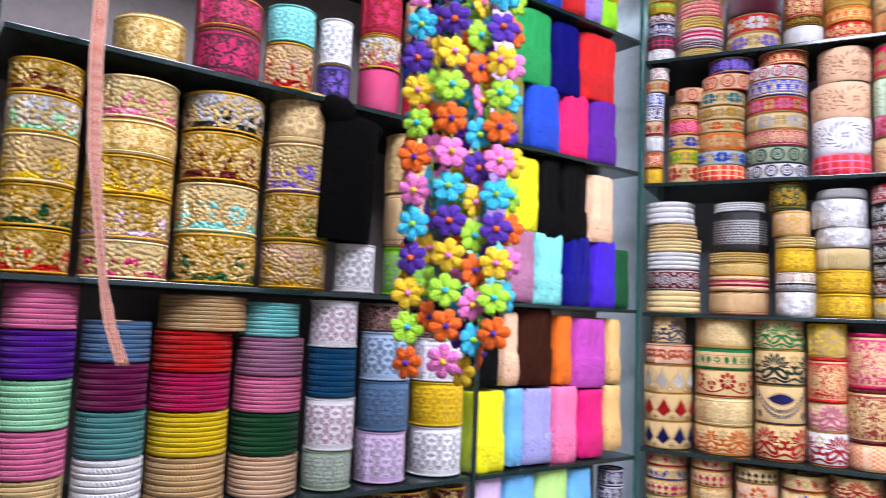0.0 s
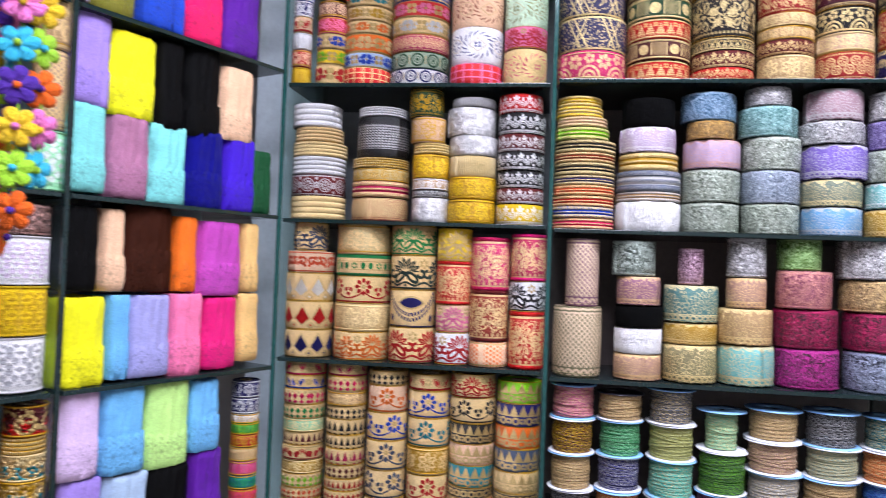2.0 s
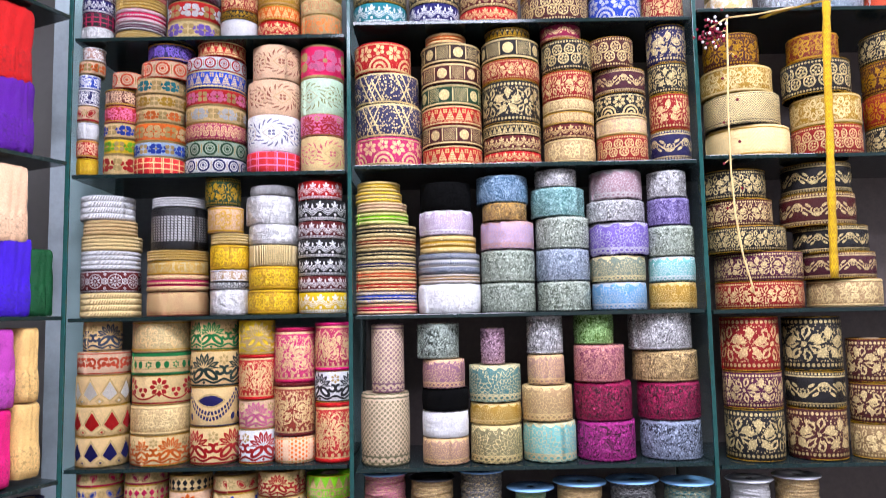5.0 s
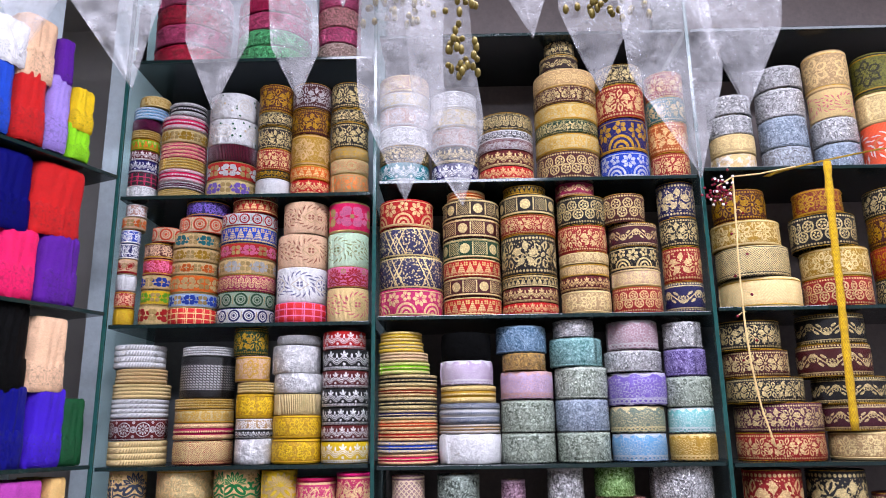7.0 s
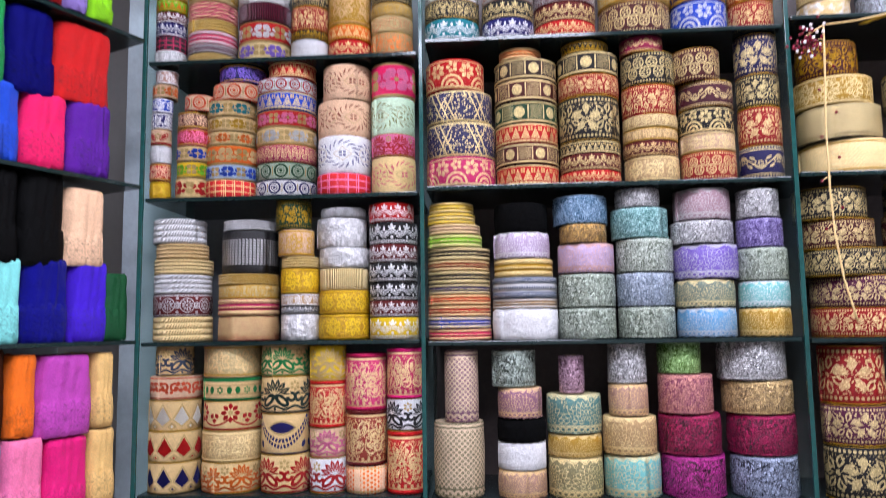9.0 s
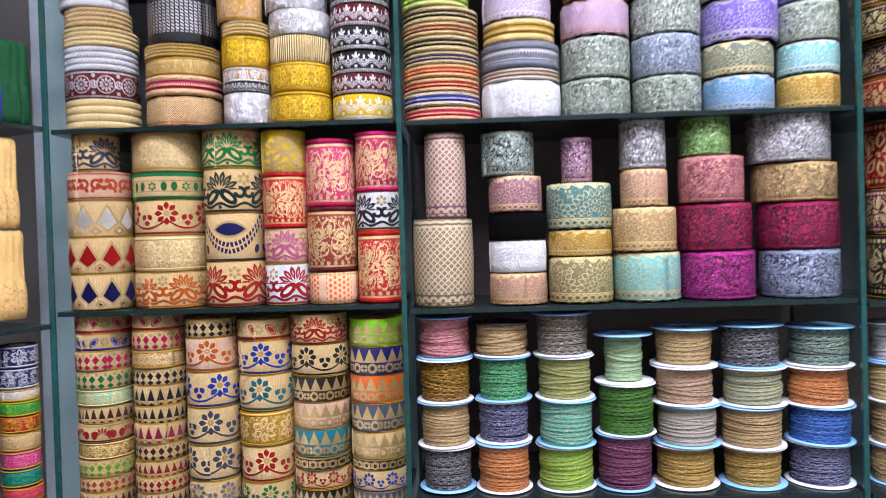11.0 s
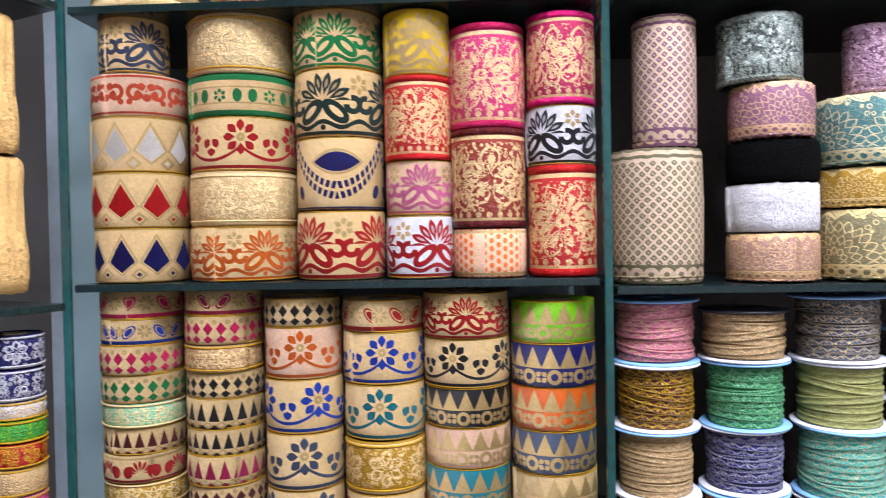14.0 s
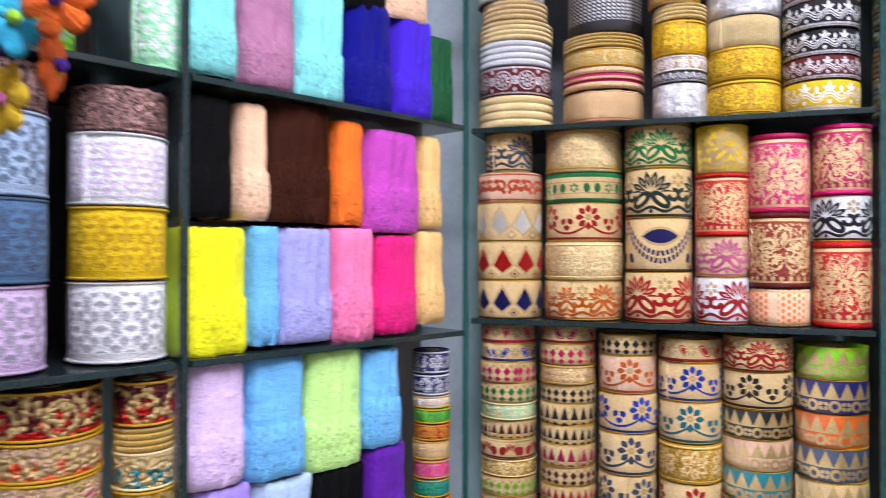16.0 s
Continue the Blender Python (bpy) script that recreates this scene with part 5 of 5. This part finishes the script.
bundles(1.507, "-423 38 155 158 lavender; -344 45 148 152 lemon; -266 29 139 167 black; -191 42 138 173 black; -106 40 144 151 peach")
bundles(1.827, "-448 13 6 119 lilac; -388 41 -4 149 olive; -291 49 -11 142 blue; -195 42 -10 141 hotpink; -104 45 -11 148 purple")
bundles(1.827, "-420 41 115 171 lilac; -324 51 132 161 green; -224 44 130 162 navy; -120 56 138 156 red")
bundles(2.144, "-431 30 -11 150 pink; -354 44 -6 155 mauve; -276 28 -15 152 blue; -208 34 -30 160 red; -147 24 -26 171 lavender; -90 28 -20 84 lime")
bundles(2.144, "-269 42 146 101 white; -205 40 137 144 peach; -143 18 153 107 purple; -90 27 65 101 yellow")
bundles(0.867, "-414 38 164 147 lilac; -331 43 158 154 skyblue; -238 47 151 161 pistachio; -153 36 165 140 skyblue")
bundles(0.867, "-404 38 25 137 lavender; -321 44 15 140 paleblue; -230 46 4 147 black; -145 38 -3 165 purple")

spools(0.638, 0.048, 0.895, "73 74 71 70", "black tan goldblack pink")
spools(0.735, 0.048, 0.893, "79 70 73 56", "orange indigo green tan")
spools(0.838, 0.050, 0.892, "73 77 72 71", "lime turq chartreuse slate")
spools(0.938, 0.049, 0.892, "90 84 81", "plum darkgreen mint")
spools(1.040, 0.055, 0.892, "69 68 63 63", "gold silver rosetan tan")
spools(1.150, 0.054, 0.891, "65 68 63 70", "gold tan sage black")
spools(1.259, 0.054, 0.891, "70 62 64 65", "indigo blue orange teal")
spools(1.388, 0.047, 0.890, "64 72 65 64", "tan tan cream white")
spools(1.489, 0.048, 0.890, "69 62 67 72", "silver rosetan tan tan")

# ---- hank of crocheted flower strings hanging in front of the laces ----
M_YARN = {c: cloth("fluff", "yarn_" + c.replace("skyblue", "sky"), "yarn_" + c.replace("skyblue", "sky")) for c in ("pink", "orange", "lime", "yellow", "purple", "teal", "skyblue")}


def flower_mesh(r=0.0238):
    """Six round crocheted petals, puffed, with stitched rims."""
    bm = bmesh.new()
    n, rings = 48, 6
    rows = []
    for j in range(rings + 1):
        q = j / rings
        row = []
        for i in range(n):
            a = 2 * math.pi * i / n
            lobe = abs(math.cos(3 * a))
            rad = r * q * (0.66 + 0.34 * lobe ** 0.55)
            up = 0.0034 * math.sin(math.pi * min(1, q * 1.05)) * (0.3 + 0.7 * lobe) + 0.0006 * math.sin(16 * a) * q
            row.append(bm.verts.new((rad * math.cos(a), up if q < 1 else 0.0, rad * math.sin(a))))
        rows.append(row)
    for a, b in zip(rows, rows[1:]):
        for i in range(n):
            bm.faces.new((a[i], a[(i + 1) % n], b[(i + 1) % n], b[i]))
    back = [bm.verts.new((v.co.x * 0.9, -0.0022, v.co.z * 0.9)) for v in rows[-1]]
    for i in range(n):
        bm.faces.new((rows[-1][i], rows[-1][(i + 1) % n], back[(i + 1) % n], back[i]))
    bm.faces.new(back)
    bmesh.ops.remove_doubles(bm, verts=rows[0], dist=1e-6)
    bmesh.ops.recalc_face_normals(bm, faces=bm.faces)
    return bm


def knob_mesh(r):
    bm = bmesh.new()
    bmesh.ops.create_icosphere(bm, subdivisions=2, radius=r)
    for v in bm.verts:
        v.co *= 1 + 0.12 * noise.noise(v.co * 700)
    return bm


FLOWER = {}
for c in ("pink", "orange", "lime", "yellow", "purple", "skyblue", "teal"):
    bm = flower_mesh()
    me = bpy.data.meshes.new("flower")
    bm.to_mesh(me)
    bm.free()
    me.materials.append(M_YARN[c])
    me.polygons.foreach_set("use_smooth", [True] * len(me.polygons))
    bm = knob_mesh(0.0045)
    eye = bpy.data.meshes.new("flower_centre")
    bm.to_mesh(eye)
    bm.free()
    eye.materials.append(M_YARN[{"pink": "yellow", "orange": "purple", "lime": "skyblue", "yellow": "pink", "purple": "orange", "skyblue": "lime", "teal": "teal"}[c]])
    FLOWER[c] = (me, eye)


def tube(points, r, n=8, closed_ends=True):
    """A round cord through points."""
    bm = bmesh.new()
    rows = []
    pts = [Vector(p) for p in points]
    for i, p in enumerate(pts):
        d = (pts[min(i + 1, len(pts) - 1)] - pts[max(i - 1, 0)]).normalized()
        u = d.orthogonal().normalized()
        v = d.cross(u)
        rows.append([bm.verts.new(p + r * (u * math.cos(2 * math.pi * k / n) + v * math.sin(2 * math.pi * k / n))) for k in range(n)])
    for a, b in zip(rows, rows[1:]):
        best = min(range(n), key=lambda s: (a[0].co - b[s].co).length)
        for k in range(n):
            bm.faces.new((a[k], a[(k + 1) % n], b[(k + 1 + best) % n], b[(k + best) % n]))
    if closed_ends:
        bm.faces.new(rows[0][::-1])
        bm.faces.new(rows[-1])
    bmesh.ops.recalc_face_normals(bm, faces=bm.faces)
    return bm


def flower_string(lateral, deep, low, order, face, pitch=0.0470, high=2.03):
    """One string of flowers hung from above, facing the aisle."""
    lateral, deep, low = lateral * 1.18, deep * 0.88, 1.475 + (low - 1.475) * 0.97
    x0, y0 = -0.07 + lateral * 0.893 - deep * 0.449, -0.788 + lateral * 0.449 + deep * 0.893
    st = thing("flower_garland", pose(x0, y0, low, 0, 0, 0), "string of crocheted cotton flowers in six bright colours", "garland", "crocheted flower strings")
    sway = [rng.uniform(-0.004, 0.004) for _ in range(40)]
    count = int((high - low) / pitch)
    part("cord", tube([(sway[i % 40] * 0.6, 0, i * pitch) for i in range(count + 1)] + [(0, 0, CEILING - low + 0.005)], 0.0012, 6), M_YARN["lime"], st, "thin green cord")
    for i in range(count):
        c = order[i % len(order)]
        fl = new("flower", FLOWER[c][0])
        fl.parent = st
        fl["label"] = f"{LOOK.get(c, c)} crocheted flower"
        fl.matrix_basis = pose(sway[i] * 0.6, -0.0035, (i + 0.2) * pitch, rng.uniform(-14, 14), rng.uniform(0, 60), face + rng.uniform(-22, 22)) @ pose(0, 0, 0, 180, 0, 0)
        eye = new("flower_centre", FLOWER[c][1])
        eye.parent = fl
        eye.location = (0, 0.0045, 0)
    return st


CYCLE = ["pink", "orange", "lime", "yellow", "purple", "skyblue"]
for k, (lat, deep, low, f) in enumerate(((-0.050, 0.006, 1.405, 20), (-0.008, -0.012, 1.410, 30), (0.022, 0.004, 1.440, 75), (0.047, -0.004, 1.450, 25), (-0.058, 0.03, 1.52, -35),
                                         (0.062, 0.018, 1.500, 60), (-0.030, 0.026, 1.47, 80), (0.012, 0.03, 1.395, 10), (-0.020, 0.04, 1.62, -30), (0.035, 0.036, 1.42, 100))):
    flower_string(lat, deep, low, CYCLE[(2 * k + 1) % 6:] + CYCLE[:(2 * k + 1) % 6] if k != 1 else CYCLE, f)

# ---- hanging tapes and cords ----
def tape_mesh(points, width, thick=0.0012, wave=0.0):
    """A flat strip through points (x, y, z), lying across the wall's direction."""
    bm = bmesh.new()
    uv = bm.loops.layers.uv.new("UVMap")
    rows, run = [], 0.0
    for i, p in enumerate(points):
        w = width[i] if isinstance(width, (list, tuple)) else width
        w *= 1 + wave * math.sin(i * 2.1)
        rows.append([bm.verts.new((p[0] + dx * w / 2, p[1] + dy, p[2])) for dx, dy in ((-1, 0), (0, -0.0015), (1, 0), (1, thick), (-1, thick))])
    for i, (a, b) in enumerate(zip(rows, rows[1:])):
        for k in range(5):
            f = bm.faces.new((a[k], a[(k + 1) % 5], b[(k + 1) % 5], b[k]))
            us = (0.0, 0.5, 1.0, 1.0, 0.0, 0.0)
            for loop, (ii, kk) in zip(f.loops, ((i, k), (i, k + 1), (i + 1, k + 1), (i + 1, k))):
                loop[uv].uv = (ii * 0.35, us[kk])
    bm.faces.new(rows[0])
    bm.faces.new(rows[-1][::-1])
    bmesh.ops.recalc_face_normals(bm, faces=bm.faces)
    return bm


def between(points, n):
    out = []
    for (a, b) in zip(points, points[1:]):
        out += [tuple(Vector(a).lerp(Vector(b), i / n)) for i in range(n)]
    return out + [points[-1]]


strip = mesh_ob("lace_tape", tape_mesh(between([(-1.169, -0.06, 2.1), (-1.169, -0.06, 1.79), (-1.162, -0.06, 1.67), (-1.153, -0.06, 1.60), (-1.139, -0.06, 1.505), (-1.127, -0.06, 1.453), (-1.108, -0.06, 1.402)], 8),
                                       [0.017] * 20 + [0.009] * 16 + [0.014] * 20, wave=0.08), cloth("crochet", "rosetan", "rust"))
strip.matrix_world = LEFT
for side in (-1, 1):
    edge_run = between([(-1.169 + side * 0.0075, -0.061, 2.1), (-1.169 + side * 0.0075, -0.061, 1.79), (-1.162 + side * 0.0065, -0.061, 1.67), (-1.153 + side * 0.005, -0.061, 1.60), (-1.139 + side * 0.004, -0.061, 1.505), (-1.127 + side * 0.006, -0.061, 1.453), (-1.108 + side * 0.007, -0.061, 1.402)], 6)
    part("edge_cord", tube(edge_run, 0.0011, 6), cloth("cord", "rosetan", "ivory"), strip, "twisted edge cord")
tagged(strip, "pale pink crocheted lace tape hanging free before the shelves", "lace tape")

hank = mesh_ob("lace_hank", roll_bmesh(0.05, 0.03, 0.205, "fluff", power=3.0, hole=False), cloth("fluff", "black", "black"))
hank.matrix_world = LEFT @ pose(-0.759, 0.022, 1.598, 2, 1.5, 4)
gather = bmesh.new()
for k in range(7):
    bmesh.ops.create_icosphere(gather, subdivisions=2, radius=rng.uniform(0.015, 0.026), matrix=Matrix.Translation((-0.04 + 0.013 * k, rng.uniform(-0.012, 0.006), 0.2 + rng.uniform(-0.006, 0.02) - 0.002 * k)))
for v in gather.verts:
    v.co += Vector((noise.noise(v.co * 60), noise.noise(v.co * 60 + Vector((9, 0, 0))), noise.noise(v.co * 60 + Vector((0, 9, 0))))) * 0.007
part("gathered_top", gather, cloth("fluff", "black", "black"), hank, "loosely gathered end of the lace")
tagged(hank, "black cotton lace hank standing on a white roll", "lace hank")

cord_pts = [(1.362, -0.022, 2.098), (1.360, -0.022, 2.04), (1.358, -0.021, 1.979), (1.355, -0.02, 1.92), (1.354, -0.02, 1.858), (1.354, -0.02, 1.78), (1.358, -0.019, 1.697), (1.369, -0.018, 1.61), (1.389, -0.017, 1.531)]
cord = thing("bead_string", BACK, "cream cord with maroon bead sprigs hanging before brocade rolls", "cord")
part("cord", tube(between(cord_pts, 4), 0.0021, 8), cloth("cord", "cream", "ivory"), cord)
M_BEAD = plain("maroon_bead", (0.16, 0.008, 0.022), 0.15, 0, 50, 0.2, 0)
M_PEARL = plain("pearl_bead", (0.75, 0.68, 0.66), 0.15, 0, 50, 0.05, 0)
M_BRASS = plain("antique_gold_bead", (0.22, 0.16, 0.03), 0.4, 0.4, 300, 0.5)
bead_mesh = {}
for nm, mat in (("bead", M_BEAD), ("pearl", M_PEARL), ("brass", M_BRASS)):
    bm = bmesh.new()
    bmesh.ops.create_icosphere(bm, subdivisions=2, radius=0.0032)
    me = bpy.data.meshes.new(nm)
    bm.to_mesh(me)
    bm.free()
    me.materials.append(mat)
    me.polygons.foreach_set("use_smooth", [True] * len(me.polygons))
    bead_mesh[nm] = me
for i in range(9):
    p = Vector(cord_pts[0]).lerp(Vector(cord_pts[6]), (i + 0.6) / 9)
    side = 1 if i % 2 else -1
    tip = p + Vector((side * rng.uniform(0.012, 0.02), -0.003, rng.uniform(-0.016, -0.002)))
    part("sprig", tube([p, p.lerp(tip, 0.5) + Vector((0, 0, 0.003)), tip], 0.0008, 6), cloth("cord", "cream", "ivory"), cord)
    b = new("bead", bead_mesh["bead"])
    b.parent, b.location = cord, tip
tassel = thing("bead_tassel", pose(1.325, -0.03, 2.065), "maroon and pearl bead tassel tied to a cream cord", "tassel")
for i in range(64):
    b = new("bead", bead_mesh["bead" if i % 4 else "pearl"])
    b.parent = tassel
    b.location = (rng.gauss(0, 0.017), rng.gauss(0, 0.006), rng.gauss(0, 0.016))
loop = mesh_ob("string_tie", tube(between([(1.325, -0.024, 2.078), (1.362, -0.024, 2.100), (1.42, -0.022, 2.106), (1.502, -0.02, 2.122)], 6), 0.0016, 8), cloth("cord", "cream", "ivory"))
tagged(loop, "thin cream cord stretched along a shelf edge", "cord")
fringe = thing("fringe_tape", BACK, "golden yellow looped fringe tape hung over a shelf edge", "trimming tape")
part("hanging_end", tape_mesh(between([(1.574, -0.016, 2.135), (1.565, -0.019, 1.999), (1.561, -0.02, 1.878), (1.556, -0.019, 1.739), (1.551, -0.018, 1.56)], 8), 0.017, wave=0.12), cloth("crochet", "gold", "yellow"), fringe)
part("draped_length", tape_mesh([(1.44 + i * 0.011, -0.014 - 0.002 * (i % 2), 2.103 + 0.06 * (i / 24) ** 0.8) for i in range(25)], 0.016, 0.004), cloth("crochet", "gold", "yellow"), fringe)

# ---- clear polythene pouches hung overhead ----
def film(name, white, see):
    m = bpy.data.materials.new(name)
    m.use_nodes = True
    t = m.node_tree
    p = t.nodes["Principled BSDF"]
    ob = t.nodes.new("ShaderNodeTexCoord").outputs["Object"]
    crease = noise_of(t, ob, 55.0, 5.0, 0.7)
    p.inputs["Base Color"].default_value = (*white, 1)
    p.inputs["Roughness"].default_value = 0.22
    p.inputs["Specular IOR Level"].default_value = 0.8
    b = t.nodes.new("ShaderNodeBump")
    b.inputs["Distance"].default_value, b.inputs["Strength"].default_value = 0.004, 0.8
    t.links.new(crease.s, b.inputs["Height"])
    t.links.new(b.outputs[0], p.inputs["Normal"])
    tr = t.nodes.new("ShaderNodeBsdfTransparent")
    ms = t.nodes.new("ShaderNodeMixShader")
    t.links.new((crease.soft(0.35, 0.7) * -0.35 + see).s, ms.inputs[0])
    t.links.new(p.outputs[0], ms.inputs[1])
    t.links.new(tr.outputs[0], ms.inputs[2])
    t.links.new(ms.outputs[0], t.nodes["Material Output"].inputs[0])
    return m


M_FILM = film("polythene_film", (0.8, 0.78, 0.79), 0.93)


def pouch(x, y, z, half, tall, lean, label, flat=0.0):
    """A pouch hung by its mouth with one corner down: two creased sheets."""
    pk = thing("polythene_pouch", pose(x, y, z, 0, lean, rng.uniform(-18, 18)), label, "plastic pouch", "hanging plastic pouches")
    for side, nm in ((-1, "front_sheet"), (1, "back_sheet")):
        bm = bmesh.new()
        rows = []
        nu, nv = 12, 18
        for j in range(nv + 1):
            v = j / nv
            w = half * min(1.0, flat + v * tall / (half * 2.3))
            row = []
            for i in range(nu + 1):
                u = i / nu * 2 - 1
                skew = (1 - min(1, v * 2.2)) * half * 0.25
                bulge = 0.006 * (1 - u * u) * math.sin(math.pi * min(1, v * 1.2)) * side
                crumple = 0.0035 * noise.noise(Vector((u * 2.2 + x * 40, v * 5, side * 3.1)))
                row.append(bm.verts.new((u * w + skew, bulge + crumple, v * tall)))
            rows.append(row)
        for a, b in zip(rows, rows[1:]):
            for i in range(nu):
                bm.faces.new((a[i], a[i + 1], b[i + 1], b[i]))
        part(nm, bm, M_FILM, pk)
    part("hanging_string", tube([(0, 0, tall - 0.004), (0, 0, tall + 0.3), (0, 0, CEILING - z + 0.01)], 0.0007, 5), M_YARN["yellow"], pk)
    return pk


for px, pz, half, lean, flat, py in ((0.722, 1.692, 0.024, 2, 0, -1.18), (0.754, 1.697, 0.02, -4, 0, -1.15), (0.617, 1.747, 0.018, 3, 0, -1.18), (0.663, 1.757, 0.014, -2, 0, -1.17),
                                     (0.573, 1.755, 0.030, -8, 0.1, -1.19), (0.879, 1.702, 0.026, -3, 0, -1.18), (0.834, 1.762, 0.022, 4, 0.7, -1.16), (0.516, 1.772, 0.028, 5, 0.5, -1.2),
                                     (0.912, 1.745, 0.024, 6, 0.1, -1.17), (0.79, 1.775, 0.03, -2, 0.4, -1.2), (0.69, 1.79, 0.03, 6, 0.5, -1.21)):
    pouch(px, py, pz, half, 0.19, lean, "creased clear polythene pouch hanging corner down")

for bx, bz, spread, long_ in ((0.722, 1.80, 0.012, 0.045), (0.760, 1.765, 0.005, 0.085), (0.846, 1.80, 0.012, 0.04), (0.700, 1.835, 0.014, 0.04)):
    tas = thing("gold_tassel", pose(bx, -1.176, bz), "antique gold bead tassel inside a clear pouch", "tassel", "tassels in pouches")
    for i in range(60):
        b = new("bead", bead_mesh["brass"])
        b.parent = tas
        b.location = (rng.gauss(0, spread), rng.uniform(-0.004, 0.004), rng.uniform(0, long_))
        b.scale = (0.55, 0.55, rng.uniform(0.5, 1.1))
